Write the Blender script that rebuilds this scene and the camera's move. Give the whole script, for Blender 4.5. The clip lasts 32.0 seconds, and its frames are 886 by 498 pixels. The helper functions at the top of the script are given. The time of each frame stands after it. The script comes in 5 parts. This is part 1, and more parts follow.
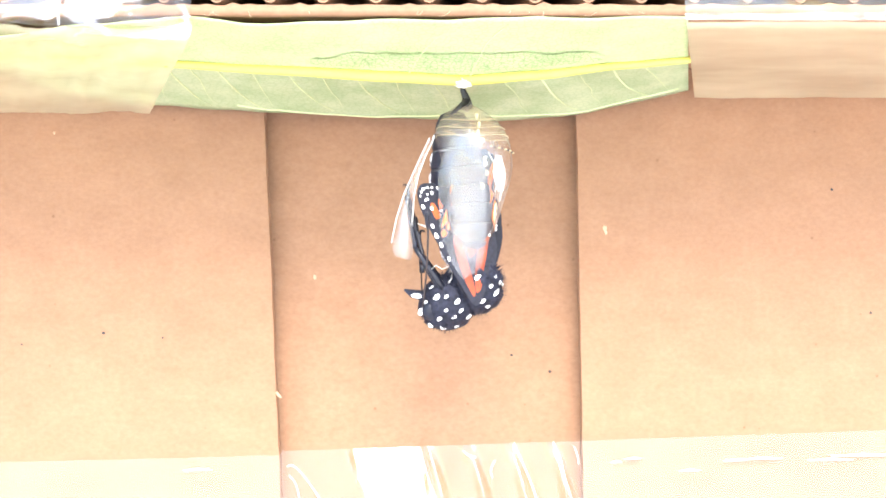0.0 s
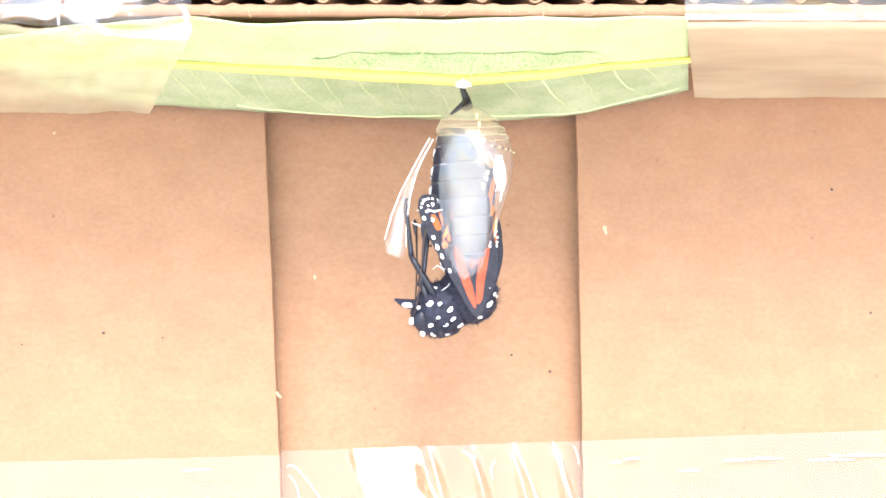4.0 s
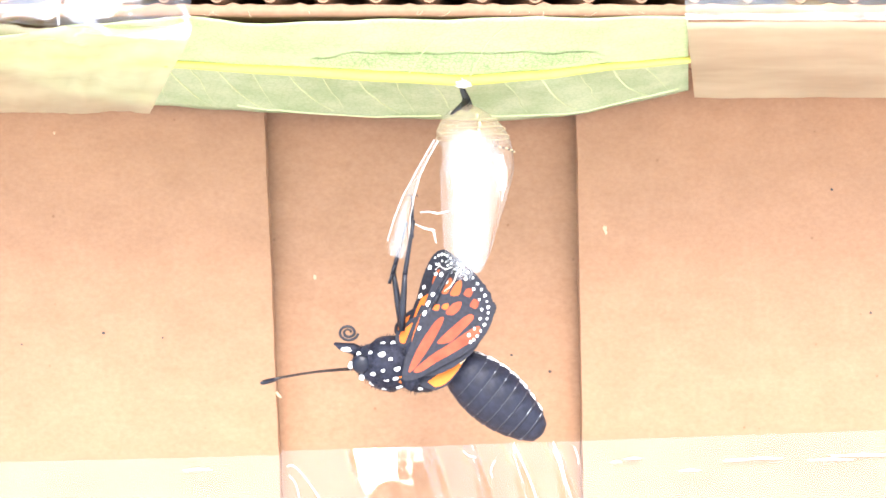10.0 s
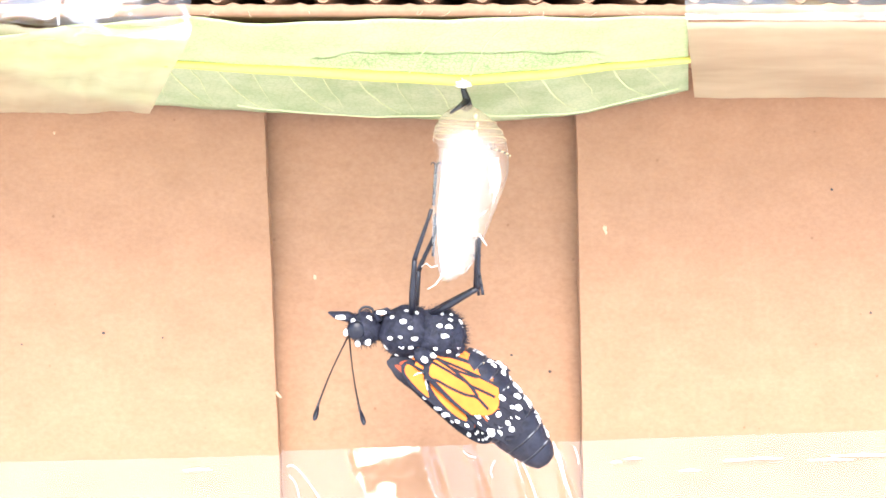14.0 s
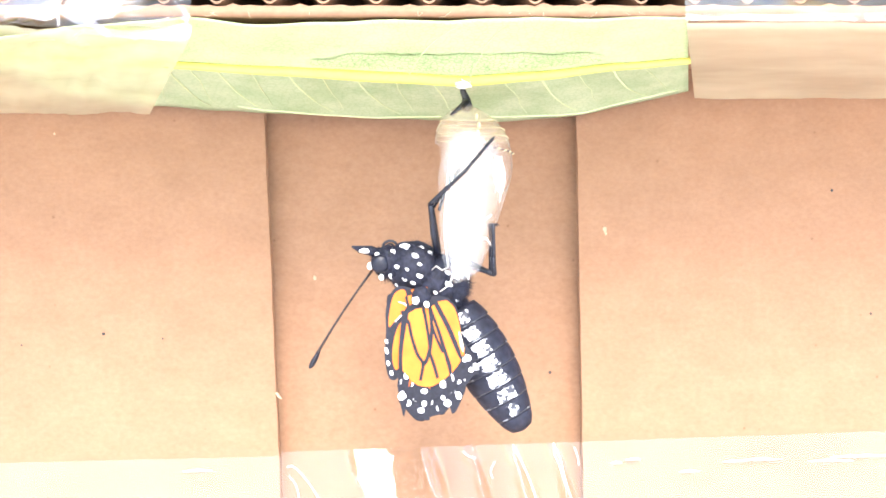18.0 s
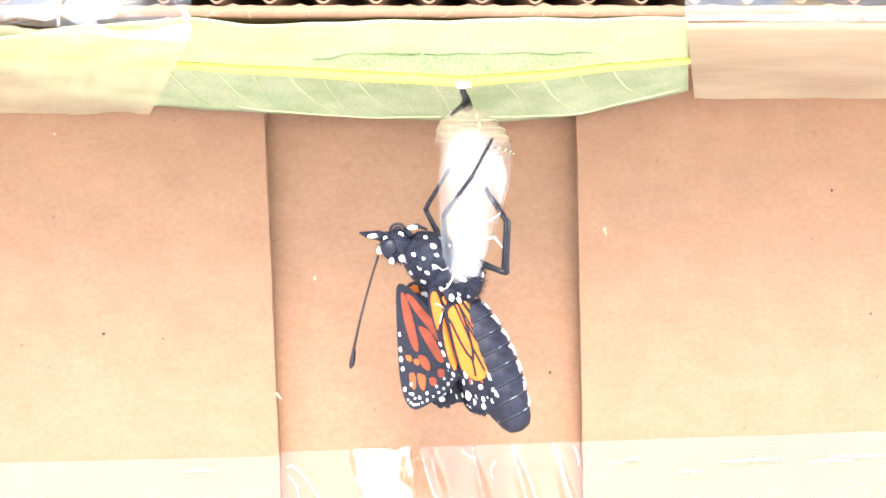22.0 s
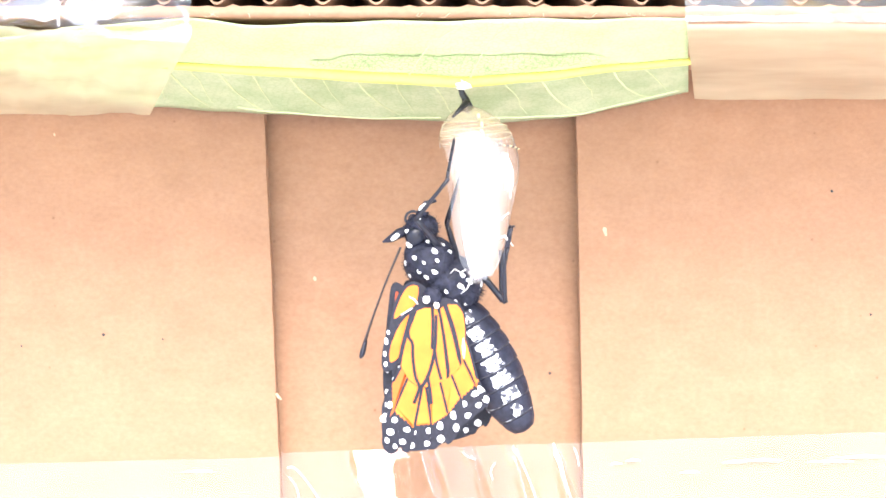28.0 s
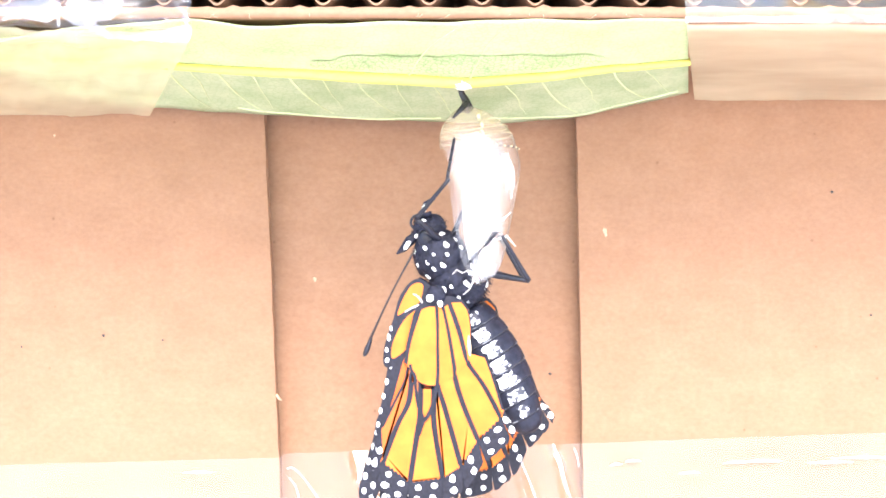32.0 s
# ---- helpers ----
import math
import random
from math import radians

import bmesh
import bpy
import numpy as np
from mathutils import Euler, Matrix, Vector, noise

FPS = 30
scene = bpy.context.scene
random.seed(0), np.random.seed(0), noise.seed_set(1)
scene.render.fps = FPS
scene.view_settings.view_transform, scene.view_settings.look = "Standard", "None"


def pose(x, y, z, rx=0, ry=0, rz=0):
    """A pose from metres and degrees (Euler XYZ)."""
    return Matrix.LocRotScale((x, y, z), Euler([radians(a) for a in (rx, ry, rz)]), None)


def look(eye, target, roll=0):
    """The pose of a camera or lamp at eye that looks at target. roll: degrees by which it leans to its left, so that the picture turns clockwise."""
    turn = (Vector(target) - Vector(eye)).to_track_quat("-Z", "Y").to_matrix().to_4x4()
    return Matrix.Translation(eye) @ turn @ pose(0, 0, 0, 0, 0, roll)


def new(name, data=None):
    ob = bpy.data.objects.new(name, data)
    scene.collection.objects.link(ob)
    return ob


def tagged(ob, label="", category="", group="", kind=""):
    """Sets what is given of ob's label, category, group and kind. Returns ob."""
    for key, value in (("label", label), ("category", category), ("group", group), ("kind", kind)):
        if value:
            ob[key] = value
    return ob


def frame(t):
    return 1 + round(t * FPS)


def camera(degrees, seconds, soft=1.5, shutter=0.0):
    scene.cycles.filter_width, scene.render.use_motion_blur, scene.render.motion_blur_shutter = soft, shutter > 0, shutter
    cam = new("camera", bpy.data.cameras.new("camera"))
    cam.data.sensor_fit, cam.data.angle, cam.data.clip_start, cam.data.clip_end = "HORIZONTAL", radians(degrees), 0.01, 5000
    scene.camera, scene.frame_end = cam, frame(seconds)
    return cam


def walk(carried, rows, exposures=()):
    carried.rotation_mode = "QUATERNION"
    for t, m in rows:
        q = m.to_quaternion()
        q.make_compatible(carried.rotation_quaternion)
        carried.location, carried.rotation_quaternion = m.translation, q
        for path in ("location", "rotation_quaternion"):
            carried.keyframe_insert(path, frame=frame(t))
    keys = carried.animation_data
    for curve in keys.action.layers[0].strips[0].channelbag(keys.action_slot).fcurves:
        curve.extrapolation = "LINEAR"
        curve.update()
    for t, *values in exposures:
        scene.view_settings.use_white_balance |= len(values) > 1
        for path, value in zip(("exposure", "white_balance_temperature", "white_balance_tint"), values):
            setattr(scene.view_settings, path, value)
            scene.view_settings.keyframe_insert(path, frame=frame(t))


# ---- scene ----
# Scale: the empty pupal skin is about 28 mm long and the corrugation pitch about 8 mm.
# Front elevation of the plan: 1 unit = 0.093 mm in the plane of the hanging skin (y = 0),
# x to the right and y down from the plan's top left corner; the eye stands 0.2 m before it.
U = 0.000093
EYE = 0.2
Z0 = 0.12


def el(x, y, depth=0.0):
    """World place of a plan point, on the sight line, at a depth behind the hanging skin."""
    k = (EYE + depth) / EYE
    return Vector(((x - 784) * U * k, depth, Z0 + (441 - y) * U * k))


cam = camera(40.06, 32.0, soft=1.7)
PITCH = 0.02665
walk(cam, [(t, pose(0, -EYE, Z0, 90 + p * PITCH, 0, 0)) for t, p in
           ((0, 0), (14.5, 0), (17, 1.4), (25.5, 1.5), (27.5, 2.8), (31, 3.0), (32, 4.2))],
     exposures=[(0, 2.58, 6780, 11), (17, 2.61, 6720, 12), (25.5, 2.66, 6720, 13), (28, 2.69, 6700, 14), (31, 2.72, 6680, 14), (32, 2.62, 6580, 16)])

# ---- light: bright hazy daylight from before and above ----
SUN_ELEV, SUN_AZ = 44.0, 4.0
world = bpy.data.worlds.new("sky")
scene.world = world
world.use_nodes = True
wt = world.node_tree
sky = wt.nodes.new("ShaderNodeTexSky")
sky.sky_type, sky.sun_disc = "NISHITA", False
sky.sun_elevation, sky.sun_rotation = radians(SUN_ELEV), radians(180 - SUN_AZ)
wt.links.new(sky.outputs[0], wt.nodes["Background"].inputs[0])
wt.nodes["Background"].inputs[1].default_value = 0.15
sun = new("sun", bpy.data.lights.new("sun", "SUN"))
sun.data.energy, sun.data.angle, sun.data.color = 1.1, radians(34), (1.0, 0.97, 0.93)
sun_to = Vector((math.sin(radians(SUN_AZ)) * math.cos(radians(SUN_ELEV)),
                 -math.cos(radians(SUN_AZ)) * math.cos(radians(SUN_ELEV)), math.sin(radians(SUN_ELEV))))
sun.matrix_world = look(sun_to * 2, (0, 0, 0))


# ---- materials ----
def mat(name, base, rough=0.6, metal=0.0, vary=0.15, size=800.0, bump=0.2, fine=4000.0, spec=0.5,
        sheen=0.0, coat=0.0, second=None):
    m = bpy.data.materials.new(name)
    m.use_nodes = True
    n, l = m.node_tree.nodes, m.node_tree.links
    p = n["Principled BSDF"]
    tc = n.new("ShaderNodeTexCoord")
    big = n.new("ShaderNodeTexNoise")
    big.inputs["Scale"].default_value, big.inputs["Detail"].default_value = size, 6
    small = n.new("ShaderNodeTexNoise")
    small.inputs["Scale"].default_value, small.inputs["Detail"].default_value = fine, 3
    l.new(tc.outputs["Object"], big.inputs["Vector"])
    l.new(tc.outputs["Object"], small.inputs["Vector"])
    add = n.new("ShaderNodeMath")
    add.operation = "MULTIPLY_ADD"
    l.new(small.outputs[0], add.inputs[0])
    add.inputs[1].default_value = 0.4
    l.new(big.outputs[0], add.inputs[2])
    ramp = n.new("ShaderNodeValToRGB")
    a = [c * (1 - vary) for c in base]
    b = second or [min(1, c * (1 + vary)) for c in base]
    ramp.color_ramp.elements[0].position, ramp.color_ramp.elements[1].position = 0.45, 0.95
    ramp.color_ramp.elements[0].color, ramp.color_ramp.elements[1].color = (*a, 1), (*b, 1)
    l.new(add.outputs[0], ramp.inputs[0])
    l.new(ramp.outputs[0], p.inputs["Base Color"])
    p.inputs["Roughness"].default_value, p.inputs["Metallic"].default_value = rough, metal
    p.inputs["Specular IOR Level"].default_value = spec
    p.inputs["Sheen Weight"].default_value = sheen
    p.inputs["Coat Weight"].default_value = coat
    if bump:
        bn = n.new("ShaderNodeBump")
        bn.inputs["Strength"].default_value, bn.inputs["Distance"].default_value = bump, 0.0002
        l.new(add.outputs[0], bn.inputs["Height"])
        l.new(bn.outputs[0], p.inputs["Normal"])
    return m


def film(name, tint, clear, rough=0.15, scale=(300, 300, 300), bump=0.3, gloss=0.05, distort=0.0, graze=0.6, spread=0.12):
    """Thin clear skin or tape: a part of the light goes straight through, the rest is scattered or mirrored."""
    m = bpy.data.materials.new(name)
    m.use_nodes = True
    n, l = m.node_tree.nodes, m.node_tree.links
    n.remove(n["Principled BSDF"])
    out = n["Material Output"]
    tc = n.new("ShaderNodeTexCoord")
    mp = n.new("ShaderNodeMapping")
    mp.inputs["Scale"].default_value = scale
    l.new(tc.outputs["Object"], mp.inputs["Vector"])
    no = n.new("ShaderNodeTexNoise")
    no.inputs["Scale"].default_value, no.inputs["Detail"].default_value = 1.0, 5
    no.inputs["Distortion"].default_value = distort
    l.new(mp.outputs[0], no.inputs["Vector"])
    bn = n.new("ShaderNodeBump")
    bn.inputs["Strength"].default_value, bn.inputs["Distance"].default_value = bump, 0.0004
    l.new(no.outputs[0], bn.inputs["Height"])
    tr, df, tl = (n.new("ShaderNodeBsdf" + k) for k in ("Transparent", "Diffuse", "Translucent"))
    gl = n.new("ShaderNodeBsdfAnisotropic")
    gl.inputs["Roughness"].default_value = rough
    for b in (df, tl):
        b.inputs["Color"].default_value = (*tint, 1)
    for b in (df, tl, gl):
        l.new(bn.outputs[0], b.inputs["Normal"])
    m1, m2, m3 = (n.new("ShaderNodeMixShader") for _ in range(3))
    m1.inputs[0].default_value = 0.5
    l.new(df.outputs[0], m1.inputs[1]), l.new(tl.outputs[0], m1.inputs[2])
    rg = n.new("ShaderNodeMapRange")
    rg.inputs["From Min"].default_value, rg.inputs["From Max"].default_value = 0.3, 0.7
    rg.inputs["To Min"].default_value, rg.inputs["To Max"].default_value = max(0, clear - spread), min(1, clear + spread)
    l.new(no.outputs[0], rg.inputs["Value"])
    l.new(rg.outputs[0], m2.inputs[0])
    l.new(m1.outputs[0], m2.inputs[1]), l.new(tr.outputs[0], m2.inputs[2])
    fr = n.new("ShaderNodeLayerWeight")
    fr.inputs["Blend"].default_value = 0.5
    l.new(bn.outputs[0], fr.inputs["Normal"])
    pw = n.new("ShaderNodeMath")
    pw.operation = "POWER"
    l.new(fr.outputs["Facing"], pw.inputs[0])
    pw.inputs[1].default_value = 5.0
    mu = n.new("ShaderNodeMath")
    mu.operation = "MULTIPLY_ADD"
    l.new(pw.outputs[0], mu.inputs[0])
    mu.inputs[1].default_value, mu.inputs[2].default_value = graze, gloss
    l.new(mu.outputs[0], m3.inputs[0])
    l.new(m2.outputs[0], m3.inputs[1]), l.new(gl.outputs[0], m3.inputs[2])
    l.new(m3.outputs[0], out.inputs["Surface"])
    return m


def kraft(name):
    """Brown liner paper with fibre flecks and faint streaks."""
    m = mat(name, (0.284, 0.160, 0.097), rough=0.8, vary=0.05, size=120, fine=1500, bump=0.1, spec=0.2)
    n, l = m.node_tree.nodes, m.node_tree.links
    p = n["Principled BSDF"]
    base = p.inputs["Base Color"].links[0].from_socket
    tc = n.new("ShaderNodeTexCoord")
    mp = n.new("ShaderNodeMapping")
    mp.inputs["Scale"].default_value = (900, 900, 1300)
    l.new(tc.outputs["Object"], mp.inputs["Vector"])
    no = n.new("ShaderNodeTexNoise")
    no.inputs["Scale"].default_value, no.inputs["Detail"].default_value, no.inputs["Roughness"].default_value = 1, 8, 0.7
    l.new(mp.outputs[0], no.inputs["Vector"])
    rp = n.new("ShaderNodeValToRGB")
    rp.color_ramp.elements[0].position, rp.color_ramp.elements[1].position = 0.32, 0.62
    rp.color_ramp.elements[0].color, rp.color_ramp.elements[1].color = (0.89, 0.87, 0.85, 1), (1.03, 1.03, 1.03, 1)
    l.new(no.outputs[0], rp.inputs[0])
    vo = n.new("ShaderNodeTexVoronoi")
    vo.inputs["Scale"].default_value = 170
    l.new(tc.outputs["Object"], vo.inputs["Vector"])
    sp = n.new("ShaderNodeValToRGB")
    sp.color_ramp.elements[0].position, sp.color_ramp.elements[1].position = 0.03, 0.06
    sp.color_ramp.elements[0].color, sp.color_ramp.elements[1].color = (0.78, 0.74, 0.7, 1), (1, 1, 1, 1)
    l.new(vo.outputs["Distance"], sp.inputs[0])
    m2 = n.new("ShaderNodeMapping")
    m2.inputs["Scale"].default_value = (130, 130, 240)
    l.new(tc.outputs["Object"], m2.inputs["Vector"])
    n2 = n.new("ShaderNodeTexNoise")
    n2.inputs["Scale"].default_value, n2.inputs["Detail"].default_value, n2.inputs["Roughness"].default_value = 1, 6, 0.65
    l.new(m2.outputs[0], n2.inputs["Vector"])
    bands = n.new("ShaderNodeValToRGB")
    bands.color_ramp.elements[0].position, bands.color_ramp.elements[1].position = 0.3, 0.7
    bands.color_ramp.elements[0].color, bands.color_ramp.elements[1].color = (0.94, 0.925, 0.90, 1), (1.03, 1.03, 1.03, 1)
    l.new(n2.outputs[0], bands.inputs[0])
    prev = base
    for r in (rp, sp, bands):
        mx = n.new("ShaderNodeMix")
        mx.data_type, mx.blend_type = "RGBA", "MULTIPLY"
        mx.inputs[0].default_value = 1.0
        l.new(prev, mx.inputs[6]), l.new(r.outputs[0], mx.inputs[7])
        prev = mx.outputs[2]
    l.new(prev, p.inputs["Base Color"])
    # the fluting shows faintly through the liner as level ridges
    wv = n.new("ShaderNodeTexWave")
    wv.wave_type, wv.bands_direction = "BANDS", "Z"
    wv.inputs["Scale"].default_value, wv.inputs["Distortion"].default_value, wv.inputs["Detail"].default_value = 20.0, 3.0, 2
    l.new(tc.outputs["Object"], wv.inputs["Vector"])
    b2 = n.new("ShaderNodeBump")
    b2.inputs["Strength"].default_value, b2.inputs["Distance"].default_value = 0.25, 0.0006
    l.new(wv.outputs["Fac"], b2.inputs["Height"])
    l.new(p.inputs["Normal"].links[0].from_socket, b2.inputs["Normal"])
    l.new(b2.outputs[0], p.inputs["Normal"])
    return m


def leaf_mat(name, base, second, clear, net=(0.8, 0.86, 0.8), cells=900):
    """Leaf blade: net of fine veins, light passing through."""
    m = bpy.data.materials.new(name)
    m.use_nodes = True
    n, l = m.node_tree.nodes, m.node_tree.links
    p = n["Principled BSDF"]
    out = n["Material Output"]
    tc = n.new("ShaderNodeTexCoord")
    vo = n.new("ShaderNodeTexVoronoi")
    vo.feature = "DISTANCE_TO_EDGE"
    vo.inputs["Scale"].default_value = cells
    l.new(tc.outputs["Object"], vo.inputs["Vector"])
    no = n.new("ShaderNodeTexNoise")
    no.inputs["Scale"].default_value, no.inputs["Detail"].default_value = 140, 4
    l.new(tc.outputs["Object"], no.inputs["Vector"])
    rp = n.new("ShaderNodeValToRGB")
    rp.color_ramp.elements[0].position, rp.color_ramp.elements[1].position = 0.35, 0.68
    rp.color_ramp.elements[0].color, rp.color_ramp.elements[1].color = (*base, 1), (*second, 1)
    l.new(no.outputs[0], rp.inputs[0])
    rv = n.new("ShaderNodeValToRGB")
    rv.color_ramp.elements[0].position, rv.color_ramp.elements[1].position = 0.0, 0.12
    rv.color_ramp.elements[0].color, rv.color_ramp.elements[1].color = (*net, 1), (1, 1, 1, 1)
    l.new(vo.outputs["Distance"], rv.inputs[0])
    mx = n.new("ShaderNodeMix")
    mx.data_type, mx.blend_type = "RGBA", "MULTIPLY"
    mx.inputs[0].default_value = 1.0
    l.new(rp.outputs[0], mx.inputs[6]), l.new(rv.outputs[0], mx.inputs[7])
    l.new(mx.outputs[2], p.inputs["Base Color"])
    p.inputs["Roughness"].default_value = 0.45
    bn = n.new("ShaderNodeBump")
    bn.inputs["Strength"].default_value, bn.inputs["Distance"].default_value = 0.25, 0.0002
    l.new(vo.outputs["Distance"], bn.inputs["Height"])
    l.new(bn.outputs[0], p.inputs["Normal"])
    tl = n.new("ShaderNodeBsdfTranslucent")
    l.new(mx.outputs[2], tl.inputs["Color"])
    ms = n.new("ShaderNodeMixShader")
    ms.inputs[0].default_value = clear
    l.new(p.outputs[0], ms.inputs[1]), l.new(tl.outputs[0], ms.inputs[2])
    l.new(ms.outputs[0], out.inputs["Surface"])
    return m


M_KRAFT = kraft("kraft_paper")
M_FLUTE = mat("fluting_paper", (0.22, 0.13, 0.075), rough=0.9, vary=0.25, size=400, fine=3000)
M_FIBRE = mat("paper_fibre", (0.44, 0.31, 0.20), rough=0.9, vary=0.05)
# very pale so that the unseen surface below throws light upward
M_BOUNCE = mat("pale_bounce_surface", (0.92, 0.88, 0.81), rough=0.6, vary=0.08, size=20, fine=300)
# one leaf in two greens: sun painted into the front half, shade into the back
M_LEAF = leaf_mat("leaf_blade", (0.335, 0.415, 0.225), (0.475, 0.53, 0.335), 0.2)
M_LEAF_FRONT = leaf_mat("leaf_blade_lit", (0.48, 0.58, 0.30), (0.57, 0.65, 0.38), 0.25)
# front blade's green with shade mixed in, and a stronger vein net
M_LEAF_NET = leaf_mat("leaf_blade_shaded_net", (0.41, 0.52, 0.26), (0.55, 0.63, 0.35), 0.2, (0.5, 0.62, 0.5), 1100)
M_RIB = mat("leaf_rib", (0.60, 0.55, 0.11), rough=0.45, vary=0.1, size=500)
M_VEIN = mat("leaf_vein", (0.52, 0.58, 0.32), rough=0.5, vary=0.1)
M_SILK = mat("silk_pad", (0.82, 0.80, 0.62), rough=0.7, vary=0.05, size=2000)
M_TAPE = film("clear_tape", (1.0, 0.92, 0.64), 0.58, rough=0.12, scale=(25, 60, 90), bump=0.2, gloss=0.06, graze=0.3)
M_GLARE = film("crinkled_tape", (0.85, 0.9, 1.0), 0.86, rough=0.08, scale=(120, 120, 260), bump=0.9, gloss=0.06, graze=0.3, spread=0.1)
M_TAPE_LOW = film("clear_tape_creased", (0.95, 0.9, 0.75), 0.984, rough=0.05, scale=(160, 60, 40), bump=0.15, gloss=0.08, spread=0.02)
M_SKIN = film("pupal_skin", (0.95, 0.91, 0.90), 0.945, rough=0.22, scale=(260, 260, 90), bump=0.5, gloss=0.08, spread=0.05)
M_SKIN_DULL = film("pupal_skin_dull", (0.95, 0.90, 0.86), 0.885, rough=0.3, scale=(260, 260, 90), bump=0.5, gloss=0.08, spread=0.15)
M_STRAP = film("pupal_skin_strap", (0.95, 0.91, 0.92), 0.86, rough=0.2, scale=(260, 260, 90), bump=0.5, gloss=0.12)
M_CASE = film("wing_case_skin", (0.86, 0.91, 1.0), 0.93, rough=0.16, scale=(300, 300, 140), bump=1.6, gloss=0.08, spread=0.05)
M_CAP = film("pupal_skin_amber", (0.68, 0.56, 0.41), 0.70, rough=0.2, scale=(200, 200, 900), bump=0.3, gloss=0.07)
M_SKIN_RIM = film("pupal_skin_edge", (0.93, 0.90, 0.84), 0.35, rough=0.3, scale=(400, 400, 200), bump=0.5, gloss=0.08)
M_BEAD = mat("gold_bead", (0.46, 0.39, 0.22), rough=0.35, vary=0.1)
M_STALK = mat("black_stalk", (0.010, 0.009, 0.012), rough=0.35, vary=0.3)
M_BLACK = mat("black_scales", (0.0135, 0.0145, 0.0255), rough=0.6, vary=0.7, size=1300, fine=7000, bump=0.9, spec=0.2)
M_BELLY = mat("abdomen_scales", (0.0145, 0.0155, 0.026), rough=0.5, vary=0.5, size=900, fine=7000, bump=0.4, spec=0.2)
M_WHITE = mat("white_scales", (0.85, 0.85, 0.83), rough=0.7, vary=0.04, size=1500)
M_VEINPALE = mat("pale_wing_vein", (0.62, 0.58, 0.55), rough=0.6, vary=0.3, size=900)
M_CREAM = mat("wing_cream", (0.80, 0.66, 0.42), rough=0.7, vary=0.08, size=600, fine=9000)
M_WINGBLACK = mat("wing_black", (0.0125, 0.0125, 0.020), rough=0.6, vary=0.5, size=1500, fine=8000, bump=0.3, spec=0.25)
M_YELLOW = mat("wing_yellow", (0.57, 0.132, 0.025), rough=0.7, vary=0.08, size=300, fine=9000, second=(0.64, 0.178, 0.032), spec=0.12)
M_RED = mat("wing_orange", (0.20, 0.041, 0.023), rough=0.6, vary=0.15, size=300, fine=9000, second=(0.32, 0.076, 0.038), spec=0.12)
M_TAWNY = mat("wing_tawny", (0.36, 0.085, 0.03), rough=0.65, vary=0.15, size=400, fine=9000, spec=0.12)
M_ORANGE = mat("wing_spot_orange", (0.50, 0.105, 0.025), rough=0.65, vary=0.08, size=500, spec=0.12)
M_EYE = mat("eye", (0.006, 0.007, 0.015), rough=0.3, vary=0.3, size=2500, spec=0.3)
M_LEG = mat("leg_chitin", (0.006, 0.007, 0.014), rough=0.4, vary=0.5, size=1500, spec=0.4)
M_BROWN = mat("antenna", (0.020, 0.012, 0.012), rough=0.45, vary=0.3, size=2000)


def grain_mat(name, dark, pale, size, cut):
    """Scales of two tones lying in torn grains."""
    m = bpy.data.materials.new(name)
    m.use_nodes = True
    n, l = m.node_tree.nodes, m.node_tree.links
    p = n["Principled BSDF"]
    p.inputs["Roughness"].default_value = 0.55
    tc = n.new("ShaderNodeTexCoord")
    no = n.new("ShaderNodeTexNoise")
    no.inputs["Scale"].default_value, no.inputs["Detail"].default_value = size, 5
    l.new(tc.outputs["Object"], no.inputs["Vector"])
    rp = n.new("ShaderNodeValToRGB")
    rp.color_ramp.elements[0].position, rp.color_ramp.elements[1].position = cut - 0.035, cut + 0.035
    rp.color_ramp.elements[0].color, rp.color_ramp.elements[1].color = (*dark, 1), (*pale, 1)
    l.new(no.outputs[0], rp.inputs[0])
    l.new(rp.outputs[0], p.inputs["Base Color"])
    return m


M_SILVER = grain_mat("silver_scales", (0.03, 0.032, 0.045), (0.80, 0.81, 0.84), 1100, 0.475)
M_RING = grain_mat("ring_scales", (0.02, 0.021, 0.03), (0.24, 0.25, 0.27), 700, 0.58)


# ---- mesh helpers ----
def part(name, bm, material, parent=None, label=""):
    me = bpy.data.meshes.new(name)
    bm.normal_update()
    bm.to_mesh(me)
    bm.free()
    me.materials.append(material)
    ob = new(name, me)
    if parent:
        ob.parent = parent
    return tagged(ob, label)


def smooth(bm):
    for f in bm.faces:
        f.smooth = True
    return bm


def loop(points, steps=5, closed=True):
    """Catmull-Rom curve through a few control points."""
    n = len(points)
    out = []
    for i in range(n if closed else n - 1):
        p = [points[(i + k) % n] if closed else points[min(max(i + k, 0), n - 1)] for k in (-1, 0, 1, 2)]
        for s in range(steps):
            t = s / steps
            out.append(tuple(0.5 * (2 * b + (c - a) * t + (2 * a - 5 * b + 4 * c - d) * t * t + (3 * b - a - 3 * c + d) * t ** 3)
                             for a, b, c, d in zip(*p)))
    if not closed:
        out.append(tuple(points[-1]))
    return out


def plate(points, thick, y=0.0, bm=None):
    """A flat piece; points in plan units, x right and y down from its own origin; thickness in metres."""
    bm = bm or bmesh.new()
    a = [bm.verts.new((x * U, y - thick / 2, -z * U)) for x, z in points]
    b = [bm.verts.new((x * U, y + thick / 2, -z * U)) for x, z in points]
    bm.faces.new(a), bm.faces.new(b[::-1])
    for i in range(len(a)):
        j = (i + 1) % len(a)
        bm.faces.new((a[j], a[i], b[i], b[j]))
    bmesh.ops.recalc_face_normals(bm, faces=bm.faces[:])
    return bm


